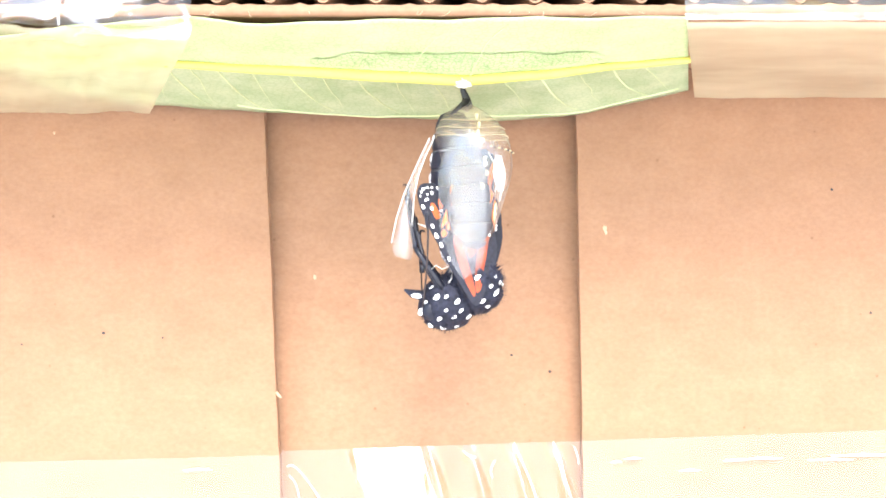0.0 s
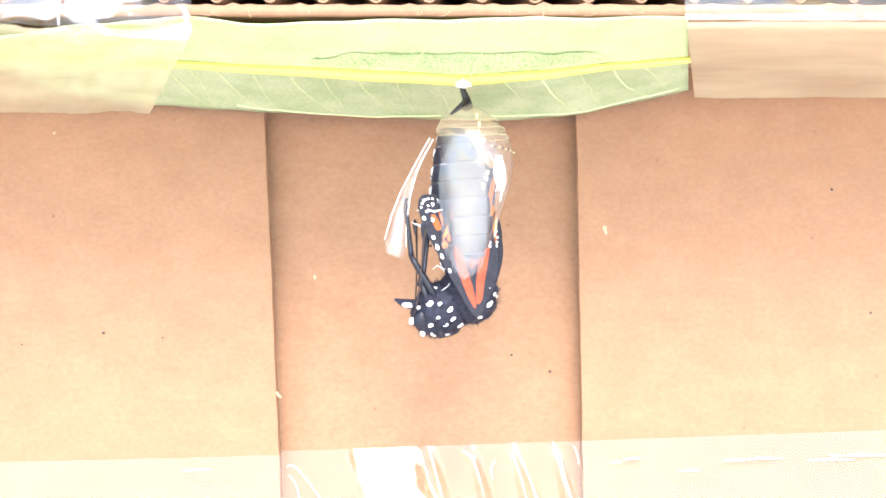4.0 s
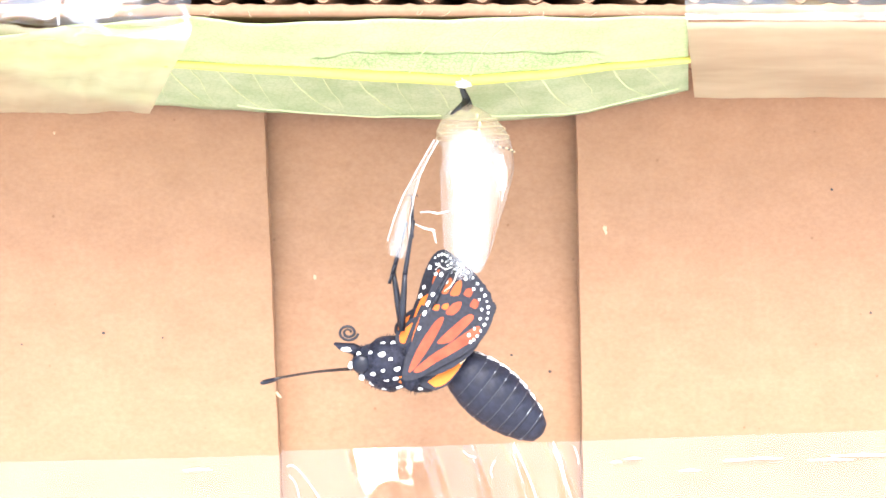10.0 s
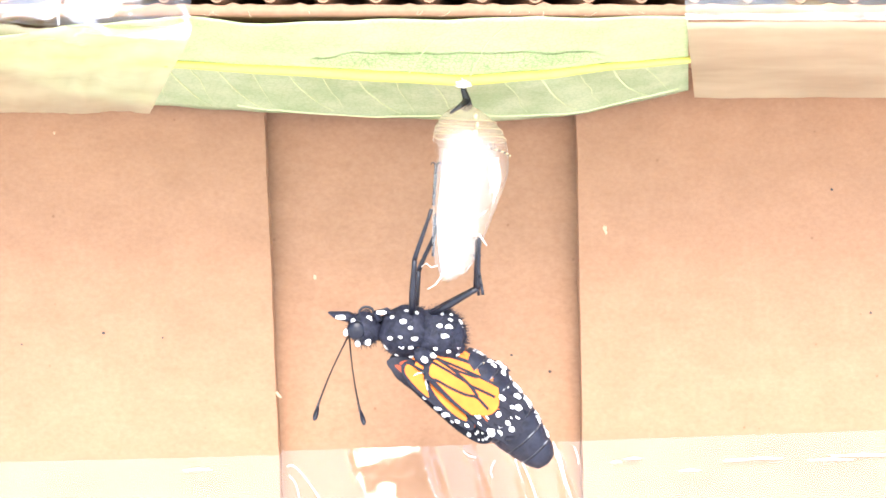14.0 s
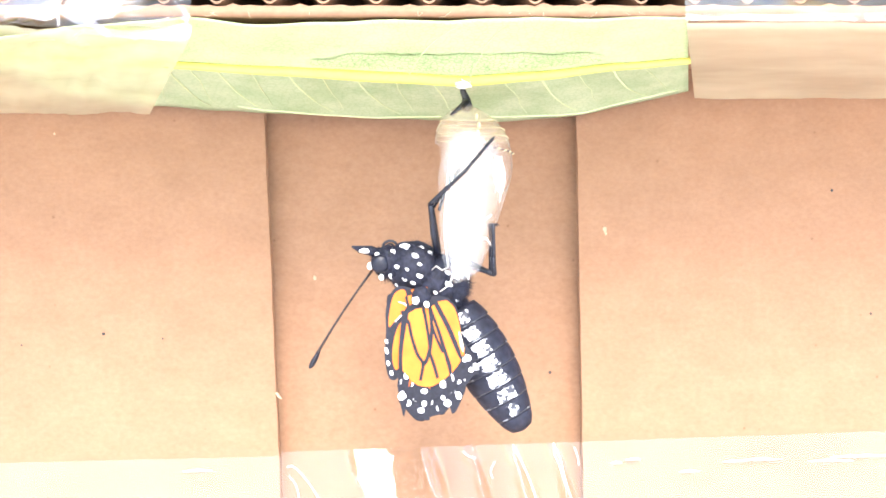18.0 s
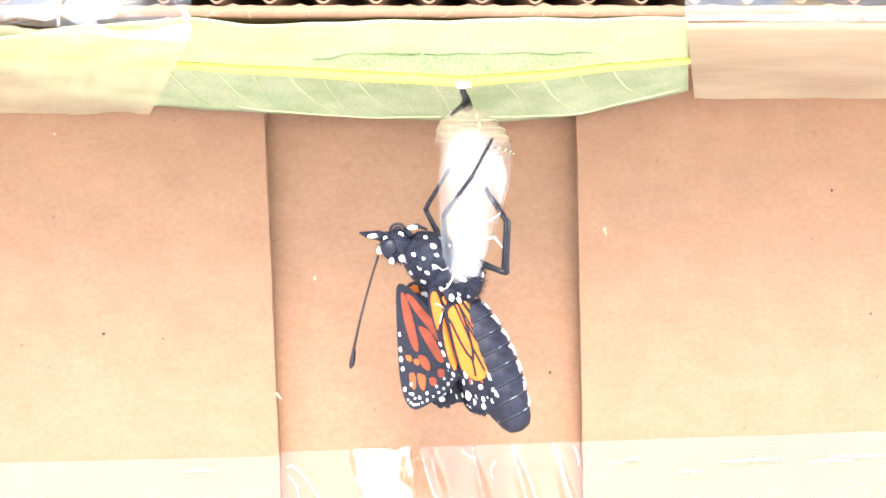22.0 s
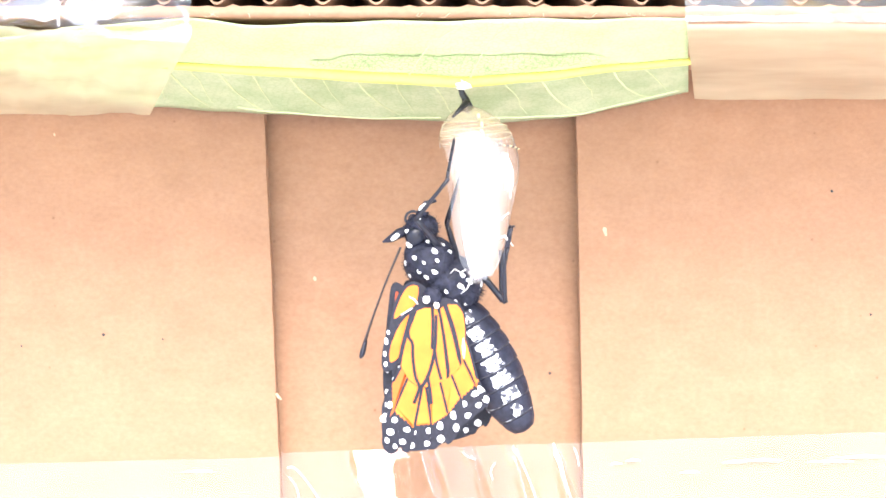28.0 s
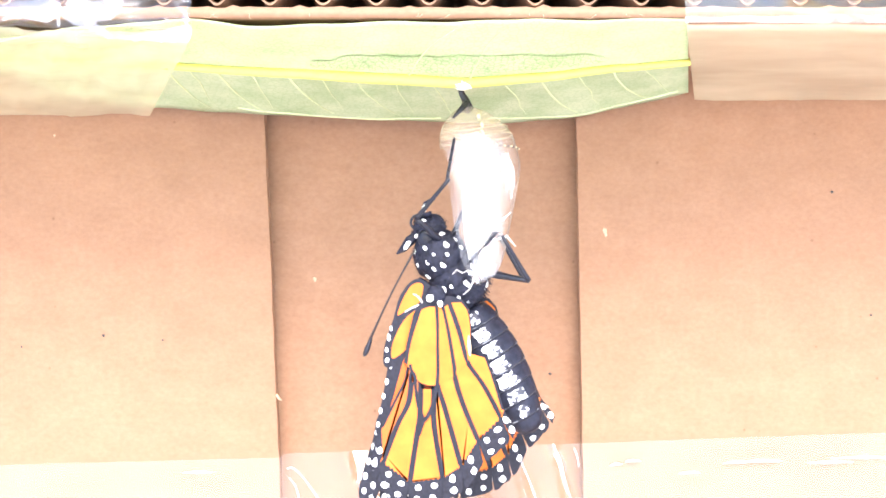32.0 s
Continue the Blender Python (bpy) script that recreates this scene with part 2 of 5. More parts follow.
def tube(path, radii, sides=8, bm=None):
    """A round tapering rod along 3D points."""
    bm = bm or bmesh.new()
    rings = []
    for i, p in enumerate(path):
        p = Vector(p)
        d = (Vector(path[min(i + 1, len(path) - 1)]) - Vector(path[max(i - 1, 0)])).normalized()
        s = d.cross(Vector((0, 1, 0.01))).normalized()
        q = d.cross(s)
        r = radii[i] if isinstance(radii, (list, tuple)) else radii
        rings.append([bm.verts.new(p + r * (math.cos(a) * s + math.sin(a) * q))
                      for a in (2 * math.pi * k / sides for k in range(sides))])
    for a, b in zip(rings, rings[1:]):
        for k in range(sides):
            bm.faces.new((a[k], a[(k + 1) % sides], b[(k + 1) % sides], b[k]))
    bm.faces.new(rings[0][::-1]), bm.faces.new(rings[-1])
    bmesh.ops.recalc_face_normals(bm, faces=bm.faces[:])
    return smooth(bm)


def pt(x, y, d=0.0):
    """Local place from plan units, y down; d in units too."""
    return Vector((x * U, d * U, -y * U))


def blob(rx, ry, rz, centre=(0, 0, 0), seg=20, rings=14, rough=0.0, bm=None):
    """A lumpy ellipsoid, radii in plan units (across, deep, down)."""
    own = bmesh.new()
    bmesh.ops.create_uvsphere(own, u_segments=seg, v_segments=rings, radius=1)
    for v in own.verts:
        k = 1 + rough * noise.noise(v.co * 3 + Vector(centre))
        v.co = pt(centre[0] + v.co.x * rx * k, centre[1] - v.co.z * rz * k, centre[2] + v.co.y * ry * k)
    return smooth(own)


def slab(lo, hi, bevel=0.0002):
    bm = bmesh.new()
    bmesh.ops.create_cube(bm, size=1)
    for v in bm.verts:
        v.co = [(a + b) / 2 + c * (b - a) for a, b, c in zip(lo, hi, v.co)]
    if bevel:
        bmesh.ops.bevel(bm, geom=bm.edges[:], offset=bevel, segments=2, affect="EDGES")
    return bm


def sheet(rows, thick=0.0, cols=2):
    """A surface through rows of 3D points."""
    bm = bmesh.new()
    g = [[bm.verts.new(p) for p in r] for r in rows]
    for a, b in zip(g, g[1:]):
        for i in range(len(a) - 1):
            bm.faces.new((a[i], a[i + 1], b[i + 1], b[i]))
    if thick:
        bmesh.ops.recalc_face_normals(bm, faces=bm.faces[:])
        bmesh.ops.solidify(bm, geom=bm.faces[:], thickness=thick)
    return smooth(bm)


# ---- the cardboard box ----
D_FLAP, D_BACK, D_FRONT = 0.030, 0.0348, -0.0225
Z_TOP = Z0 + 433 * U * 0.85


def flap(name, edge, far):
    """Side panel of the box's back: a slab whose inner cut edge leans and wanders a little."""
    bm = bmesh.new()
    n = 60
    rows = []
    for i in range(n + 1):
        f = i / n
        z = 0.002 + (Z_TOP - 0.0021) * f
        py = 441 - (z - Z0) / (U * (EYE + D_FLAP) / EYE)
        x = edge(py) + noise.noise(Vector((py * 0.02, far, 0))) * 1.6 + noise.noise(Vector((py * 0.15, far, 3))) * 0.8
        e = el(x, py, D_FLAP)
        rows.append([bm.verts.new(q) for q in ((far, D_FLAP, z), (e.x, D_FLAP, z), (e.x, D_FLAP + 0.003, z), (far, D_FLAP + 0.003, z))])
    for a, b in zip(rows, rows[1:]):
        for k in range(4):
            bm.faces.new((a[k], a[(k + 1) % 4], b[(k + 1) % 4], b[k]))
    bm.faces.new(rows[0]), bm.faces.new(rows[-1][::-1])
    bmesh.ops.recalc_face_normals(bm, faces=bm.faces[:])
    return bm


# added out of view: bounces light onto the leaf's underside and upper panels
tagged(part("ground", slab((-3, -3, -0.02), (3, 3, 0.0), 0), M_BOUNCE), "unseen pale surface added under the cardboard box to bounce light up", "table", kind="structure")
wall = tagged(part("wall_left", flap("f", lambda y: 460 + (y - 20) * 0.0425, -0.16), M_KRAFT),
              "brown corrugated cardboard side panel with a cut edge", "cardboard", kind="structure")
wall = tagged(part("wall_right", flap("f", lambda y: 1017 + (y - 20) * 0.0185, 0.16), M_KRAFT),
              "brown corrugated cardboard side panel with a cut edge", "cardboard", kind="structure")
tagged(part("wall_back", slab((-0.05, D_BACK, 0.001), (0.05, D_BACK + 0.004, Z_TOP - 0.0001)), M_KRAFT),
       "brown cardboard back panel set behind the opening", "cardboard", kind="structure")


def top_board():
    """Corrugated board over the leaf: two liners with the fluting between, its cut edge to the front."""
    b = tagged(new("cardboard_lid"), "brown corrugated cardboard lid with a ragged cut edge and open fluting", "cardboard")
    b.location = (0, 0, Z_TOP)
    n = 260
    low, rag = [], []
    for i in range(n + 1):
        x = -0.16 + 0.32 * i / n
        fr = D_FRONT + 0.0007 * noise.noise(Vector((x * 260, 0, 0))) + 0.0005 * noise.noise(Vector((x * 900, 4, 0)))
        low.append((x, fr, 0.0)), rag.append((x, fr + 0.0004, 0.0015 + 0.0008 * max(0, noise.noise(Vector((x * 700, 9, 0))))))
    part("lower_liner", sheet([[(x, 0.0445, 0.0) for x, _, _ in low], [(x, -0.02, 0.0) for x, _, _ in low], low, rag,
                               [(x, -0.02, 0.0016) for x, _, _ in low], [(x, 0.0445, 0.0016) for x, _, _ in low]]), M_KRAFT, b)
    bm = bmesh.new()
    rows = []
    m = 900
    for y in (D_FRONT + 0.0009, 0.0445):
        for off in (0.0, 0.00035):
            rows.append([(-0.16 + 0.32 * i / m, y + 0.0006 * noise.noise(Vector((i * 0.05, y, 0))),
                          0.0038 + off - 0.0019 * math.sin(2 * math.pi * (0.32 * i / m) / 0.0078)) for i in range(m + 1)])
    part("fluting", sheet([rows[0], rows[1], rows[3], rows[2], rows[0]]), M_FLUTE, b)
    part("upper_liner", slab((-0.16, D_FRONT, 0.0062), (0.16, 0.0445, 0.0069), 0.0001), M_KRAFT, b)
    # loose paper fibres at the cut edge
    bm = bmesh.new()
    for i in range(26):
        x = random.uniform(-0.065, 0.065)
        l = random.uniform(0.0006, 0.0022)
        a = random.uniform(-1, 1)
        p = [(x + l * a * s, D_FRONT - 0.0003 - 0.0004 * s, 0.0004 - l * s * (1 - 0.5 * s) * random.uniform(0.4, 1)) for s in (0, 0.5, 1)]
        tube(p, 0.00003, 4, bm)
    tagged(part("torn_fibres", bm, M_FIBRE, b), "pale torn paper fibres", kind="stuff")


top_board()


# ---- the leaf ----
def course(points, x):
    for (x0, y0), (x1, y1) in zip(points, points[1:]):
        if x <= x1:
            f = (x - x0) / (x1 - x0)
            f = f * f * (3 - 2 * f) * 0.5 + f * 0.5
            return y0 + (y1 - y0) * f
    return points[-1][1]


RIB = ((-80, 92), (250, 108), (500, 121), (700, 132), (820, 139), (950, 130), (1100, 113), (1240, 102))
EDGE_F = ((-80, 80), (0, 64), (150, 44), (340, 28), (430, 40), (500, 41), (650, 35), (1000, 31), (1160, 29), (1240, 32))
EDGE_B = ((-80, 104), (0, 126), (120, 164), (250, 184), (400, 193), (550, 201), (700, 208), (880, 214), (980, 208), (1100, 186), (1240, 154))
D_LF, D_LR, D_LB = -0.0222, -0.0005, 0.024


def leaf_point(x, f):
    """f from -1 (front edge) over 0 (midrib) to 1 (back edge)."""
    r = course(RIB, x)
    if f < 0:
        e, d = course(EDGE_F, x), D_LR + (D_LF - D_LR) * -f
    else:
        e, d = course(EDGE_B, x), D_LR + (D_LB - D_LR) * f
    y = r + (e - r) * abs(f)
    p = el(x, y, d)
    p.z += 0.00035 * noise.noise(Vector((x * 0.012, f * 2.2, 1))) * min(1, abs(f) * 3)
    return p


def leaf():
    b = tagged(new("milkweed_leaf"), "pale green milkweed leaf taped under the cardboard lid", "leaf")
    xs = [-80 + i * 11 for i in range(119)]
    cut = lambda x, f: min(x, 1221 + 7 * (f + 1) / 2 * 1.0)
    # the halves' lit and shaded tones come from their base colours
    for name, lo, hi, m, lab in (("front_blade", -1, -0.02, M_LEAF_FRONT, "front half of the blade, sunlight put into its paler yellow-green"),
                                 ("back_blade", 0.02, 1, M_LEAF, "back half of the blade, shade put into its darker green, with pale side veins")):
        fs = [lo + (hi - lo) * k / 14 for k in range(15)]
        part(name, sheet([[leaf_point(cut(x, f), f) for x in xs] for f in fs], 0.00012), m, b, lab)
    # a strip beside the midrib: painted shade dulls its green, and the net of small veins shows
    rows = []
    for k in range(7):
        g = k / 6
        rows.append([leaf_point(x, -0.14 - (0.30 * math.sin(min(1, max(0, (x - 540) / 540)) * math.pi) ** 0.35 + 0.13 * noise.noise(Vector((x * 0.02, 3, 0))) + 0.06 * noise.noise(Vector((x * 0.11, 5, 0)))) * g) + Vector((0, 0, -0.00034)) for x in range(548, 1076, 8)])
    part("shaded_strip", sheet(rows), M_LEAF_NET, b, "strip with shade put into its dull green and a fine dark net of veins")
    path = [leaf_point(x, 0) + Vector((0, -0.0006, -0.0003)) for x in range(-80, 1221, 20)]
    part("midrib", tube(path, [0.0006 + 0.0005 * math.exp(-((x - 700) / 330) ** 2) for x in range(-80, 1221, 20)], 10), M_RIB, b, "thick yellow midrib")
    # side veins leave the rib slantwise and hook along the margin
    for x0, way in ((290, 1), (380, 1), (505, 1), (625, 1), (955, 1), (1080, 1), (720, -1), (830, -1)):
        s = 60 if x0 < 820 else 45
        path = [leaf_point(x0 + s * u ** 1.1 + 25 * u ** 4 + 3 * noise.noise(Vector((x0, u * 4, 0))), way * u * 0.9) + Vector((0, 0, -0.00022)) for u in
                (0.02, 0.15, 0.3, 0.45, 0.6, 0.75, 0.88, 1.0)]
        part("vein", tube(path, [0.00021, 0.00019, 0.00017, 0.00016, 0.00014, 0.00011, 0.00009, 0.00006], 6), M_VEIN, b)
    # thinner veins between them
    for x0 in (250, 335, 440, 565, 690, 760, 890, 1020, 1140):
        path = [leaf_point(x0 + 42 * u + 10 * noise.noise(Vector((x0, u * 3, 1))), u * 0.82) + Vector((0, 0, -0.0002)) for u in (0.02, 0.2, 0.4, 0.6, 0.8, 1.0)]
        part("vein", tube(path, [0.00013, 0.00012, 0.0001, 0.00009, 0.00007, 0.00004], 5), M_VEIN, b)
    for lo, hi, f in ((420, 800, 0.88), (860, 1215, 0.84)):
        path = [leaf_point(x, f + 0.1 * math.sin((x - lo) / (hi - lo) * 3.1) - (0.25 * (x - lo) / (hi - lo) if f < 0.8 else 0)) + Vector((0, 0, -0.0002)) for x in range(lo, hi, 20)]
        part("vein", tube(path, 0.00015, 6), M_VEIN, b)
    return b


leaf()


def silk_pad():
    bm = blob(15, 12, 8, (0, 0, 0), 16, 10, 0.6)
    for i in range(14):
        a = random.uniform(-1, 1)
        tube([pt(a * 20, -3, -6), pt(a * 34 + 4, -7 - abs(a) * 3, -4), pt(a * 62, -9 - abs(a) * 6, -2)], [0.0003, 0.0002, 0.00008], 6, bm)
    ob = part("silk_pad", bm, M_SILK)
    ob.location = el(818, 147, -0.0012)
    return tagged(ob, "white silk pad spun on the leaf's midrib", "silk pad")


silk_pad()


# ---- clear tape ----
def tape_sheet(name, x0, x1, courses, material, label, wave=0.0003, ease=0.0):
    """Tape laid along a run of (plan y, depth) lines; x0, x1 give its two ends on each line."""
    rows = []
    for i, (y, d) in enumerate(courses):
        for s in range(6 if i < len(courses) - 1 else 1):
            f = s / 6
            y2, d2 = courses[min(i + 1, len(courses) - 1)]
            yy, dd = y + (y2 - y) * f, d + (d2 - d) * f
            a, b = x0(yy), x1(yy)
            row = []
            for k in range(41):
                x = a + (b - a) * k / 40
                p = el(x, yy, dd)
                w = wave * (2.2 if yy < 45 and wave > 0.0005 else 1) * (noise.noise(Vector((x * 0.012, yy * 0.03, len(name)))) + 0.5 * noise.noise(Vector((x * 0.05, yy * 0.05, 7))))
                row.append(p + Vector((0, w, w)))
            rows.append(row)
    ob = part(name, sheet(rows), material)
    ob.visible_shadow = False
    return tagged(ob, label, "tape")


def folded_tape(x0, x1, front, under, label, wave):
    """Tape from the lid's cut edge back under the leaf: a clear front fold and a hazy underside."""
    b = tagged(new("tape_strip"), label, "tape")
    for name, run, m in (("front_fold", front, M_TAPE_LOW), ("underside", under, M_TAPE)):
        ob = tape_sheet(name, x0, x1, run, m, "", wave)
        ob.parent = b
        del ob["category"]


folded_tape(lambda y: 1213 + max(0, y - 25) * 0.11, lambda y: 1800, ((-30, -0.0240), (20, -0.02375), (23, -0.0237), (37, -0.02405), (39, -0.0236)),
            ((39, -0.0236), (52, -0.0200), (100, -0.004), (150, 0.021), (173, 0.0288)), "clear adhesive tape over the cut end of the leaf", 0.0003)
folded_tape(lambda y: -200, lambda y: 338 - max(0, y - 60) * 0.52, ((-30, -0.0240), (2, -0.0243), (14, -0.0258), (28, -0.0262), (44, -0.0256), (47, -0.0246)),
            ((47, -0.0246), (70, -0.0190), (108, -0.0055), (140, 0.0045), (176, 0.0185), (200, 0.0288)), "crinkled clear adhesive tape over the leaf's stalk", 0.0009)


def crinkles():
    """Stiff facets where the tape is crumpled against the lid; they mirror the sky."""
    b = tagged(new("tape_crinkle"), "crumpled shiny end of clear tape at the lid's edge", "tape")
    for run in (((0, 4), (60, -4), (104, 0), (103, 22), (80, 36), (40, 27), (-10, 20)), ((106, 14), (140, 4), (214, -6), (202, 26), (176, 34), (150, 43), (124, 36)),
                ((150, 40), (172, 38), (196, 62), (186, 60)), ((192, 64), (250, 58), (332, 40), (328, 70), (260, 68)), ((306, -4), (314, 4), (330, 18), (332, 42), (326, 40), (324, 22)), ((100, 0), (104, 0), (105, 42), (101, 40))):
        bm = bmesh.new()
        cx, cy = sum(p[0] for p in run) / len(run), sum(p[1] for p in run) / len(run)
        rim = [bm.verts.new(el(x, y, -0.0278 + (cy - y) * U * 0.28 + 0.0003 * noise.noise(Vector((x * 0.1, y * 0.1, 3))))) for x, y in loop(run, 3)]
        mid = bm.verts.new(el(cx, cy, -0.0281))
        for i in range(len(rim)):
            bm.faces.new((rim[i], rim[(i + 1) % len(rim)], mid))
        ob = part("facet", smooth(bm), M_GLARE, b)
        ob.visible_shadow = False


crinkles()


def low_tape():
    """Tape across the foot of the opening: flat on the panels, sunk and creased between them."""
    rows = []
    for j in range(15):
        row = []
        for i in range(363):
            x = -120 + 5 * i
            top = 822 - (x + 120) * 0.026 if x < 500 else 799 - (x - 500) * 0.035
            y = top + j * 9.5
            d = D_FLAP - 0.0006
            if 497 < x < 1033:
                f = (x - 497) / 536
                sag = math.sin(math.pi * min(1, max(0, f))) ** 0.5
                d += sag * 0.0012
                lean = x - (y - 797) * 0.27
                if 616 < lean < 752:
                    d -= (y - 797) * U * 0.58 - 0.0022
                elif lean >= 752:
                    d += 0.0006 * math.sin((lean - 752) * 0.085) * sag - (y - 797) * U * 0.5 * max(0, math.sin((lean - 752) * 0.085 + 0.8)) ** 3
                else:
                    d += 0.0007 * math.sin((lean - 616) * 0.06 + y * 0.02)
            p = el(x, y, d)
            p.y += 0.00006 * noise.noise(Vector((x * 0.03, y * 0.05, 2)))
            row.append(p)
        rows.append(row)
    b = tagged(new("tape_strip"), "clear adhesive tape across the foot of the opening, creased and shiny", "tape")
    ob = part("band", sheet(rows), M_TAPE_LOW, b)
    ob.visible_shadow = False
    # pale rods along the folds stand in for their bright glints
    for line in (((508, 826), (518, 824), (534, 838), (552, 862), (566, 884)), ((512, 842), (524, 858), (530, 884)), ((912, 792), (924, 818), (938, 850), (950, 884)),
                 ((980, 786), (992, 812), (1000, 846), (1012, 884)), ((1016, 790), (1022, 806), (1024, 822)), ((820, 798), (828, 806), (842, 810)), ((876, 816), (868, 832), (872, 846))):
        part("tape_glint", tube([el(x, y, D_FLAP - 0.0009) for x, y in loop(line, 4, False)], 0.00014, 6), M_SKIN_RIM, b, "pale rod standing in for a glint along a fold")
    # short pale rods as glints where the tape lies flat on the panels
    for x, y, w in ((350, 832, 26), (1120, 812, 14), (1300, 815, 20), (1350, 812, 34), (1470, 814, 40), (1530, 806, 60), (1220, 833, 18), (1090, 818, 10)):
        part("tape_glint", tube([el(x - w, y + 1, D_FLAP - 0.0009), el(x, y - 1, D_FLAP - 0.001), el(x + w, y, D_FLAP - 0.0009)], [0.0001, 0.0003, 0.0001], 6), M_SKIN_RIM, b)
    return b


low_tape()


# ---- the pupal skin ----
def pupal_skin():
    b = tagged(new("chrysalis_skin"), "empty translucent pupal skin hanging from a black stalk", "chrysalis")
    b.location = el(822, 182)
    prof = loop([(0, 3), (6, 16), (22, 40), (48, 60), (80, 66), (120, 64), (170, 56), (220, 46), (265, 38), (288, 30), (300, 22)], 4, False)
    bm = bmesh.new()
    rings = []
    seg = 40
    for i, (z, r) in enumerate(prof):
        cx = 22 * math.sin(min(1, z / 150) * math.pi / 2) - 24 * max(0, (z - 120) / 180)
        ring = []
        for k in range(seg):
            a = 2 * math.pi * k / seg
            q = r * (1 + 0.05 * noise.noise(Vector((math.cos(a) * 1.5, math.sin(a) * 1.5, z * 0.012))) + 0.02 * noise.noise(Vector((a * 3, 0, z * 0.05))))
            rag = max(0, z - 265) / 35 * 14 * noise.noise(Vector((math.cos(a) * 2.5, math.sin(a) * 2.5, 5)))
            ring.append(bm.verts.new(pt(cx + q * math.cos(a), z + rag, q * math.sin(a) * (0.95 + 0.25 * min(1, z / 200)))))
        rings.append(ring)
    for i, (a, c) in enumerate(zip(rings, rings[1:])):
        z = prof[i][0]
        for k in range(seg):
            a0 = (k + 0.5) / seg
            if z > 70 and 0.42 < a0 < 0.52 + 0.0004 * z and z < 290:
                continue
            bm.faces.new((a[k], a[(k + 1) % seg], c[(k + 1) % seg], c[k]))
    shell = part("shell", smooth(bm), M_SKIN, b)
    shell.data.materials.append(M_CAP)
    shell.data.materials.append(M_SKIN_DULL)
    for p in shell.data.polygons:
        if p.center.z > -66 * U:
            p.material_index = 1
        elif p.center.y > 0:
            p.material_index = 2
    part("stalk", tube([pt(-5, -34), pt(-2, -20), pt(3, -8), pt(4, 6), pt(0, 14)], [5 * U, 5.5 * U, 7 * U, 12 * U, 6 * U], 10), M_STALK, b, "black stalk")
    part("stalk_flange", tube([pt(4, -2, -10), pt(-8, 10, -22), pt(-24, 24, -34)], [6 * U, 5 * U, 2 * U], 8), M_STALK, b)
    for z, r in ((34, 51), (48, 60), (62, 64)):
        cx = 22 * math.sin(z / 150 * math.pi / 2)
        ring = [pt(cx + r * 1.005 * math.cos(a), z + 2 * math.sin(3 * a), r * 0.96 * math.sin(a)) for a in (2 * math.pi * k / 32 for k in range(33))]
        part("segment_ring", tube(ring, 0.55 * U, 5), M_BEAD, b)
    for i in range(9):
        f = i / 8
        a = radians(-68 + 55 * f)
        r = 66.5
        ob = part("bead", blob(2.5, 1.8, 1.7, (20 + r * math.cos(a), 82 + 8 * f, r * 0.96 * math.sin(a)), 8, 6), M_STALK if i % 2 else M_BEAD, b)
    for x, z in ((20, 30), (24, 44), (22, 58), (30, 72), (34, 104), (38, 128), (30, 150)):
        r = 62
        c = max(-0.9, min(0.9, (x - 18) / r))
        part("gold_fleck", blob(3, 1.6, 5, (x, z, -r * math.sqrt(1 - c * c) * 0.98), 8, 6, 0.5), M_BEAD, b)
    for x0, z0, x1, z1 in ((40, 90, 66, 158), (58, 120, 60, 176), (64, 96, 52, 160)):
        part("loose_strand", tube([pt(x0, z0, -38), pt((x0 + x1) / 2 + 6, (z0 + z1) / 2, -46), pt(x1, z1, -40)], [0.7 * U, 1.2 * U, 1.3 * U], 6), M_SKIN_RIM, b)
    # the wing case: a loose plate of skin over the front
    rows = []
    for i in range(19):
        f = i / 18
        w = 38 * (1 - f ** 8) ** 0.5 * min(1, 0.35 + f * 3) + 3
        rows.append([pt(-6 + 4 * f + q * w, 64 + 248 * f + 5 * noise.noise(Vector((q * 2, f * 5, 8))), -64 + 6 * f + 16 * q * q + 3 * noise.noise(Vector((q * 3, f * 6, 2)))) for q in (-1, -0.75, -0.5, -0.25, 0, 0.25, 0.5, 0.75, 1)])
    part("wing_case", sheet(rows), M_CASE, b, "thin clear plate of skin")
    rows = []
    for i in range(9):
        f = i / 8
        rows.append([pt(58 + 5 * f + 11 * q * (0.4 + 0.6 * math.sin(f * 3.1)), 96 + 62 * f, -30 - 7 * math.cos(q * 1.5) + 10 * f * f) for q in (-1, -0.5, 0, 0.5, 1)])
    part("torn_curl", sheet(rows), M_SKIN_RIM, b)
    part("loose_strand", tube([pt(-30, 290, -44), pt(-40, 294, -48), pt(-50, 287, -46), pt(-58, 294, -44)], [0.9 * U, 0.8 * U, 0.9 * U, 0.5 * U], 6), M_SKIN_RIM, b)
    part("tongue_case", blob(14, 10, 18, (-14, 300, -16), 12, 8, 0.35), M_SKIN, b)
    part("loose_strand", tube([pt(-20, 300, -26), pt(-24, 312, -32), pt(-32, 324, -34), pt(-44, 332, -33)], [1.6 * U, 1.3 * U, 1.1 * U, 0.6 * U], 6), M_SKIN_RIM, b)
    return b


SKIN = pupal_skin()


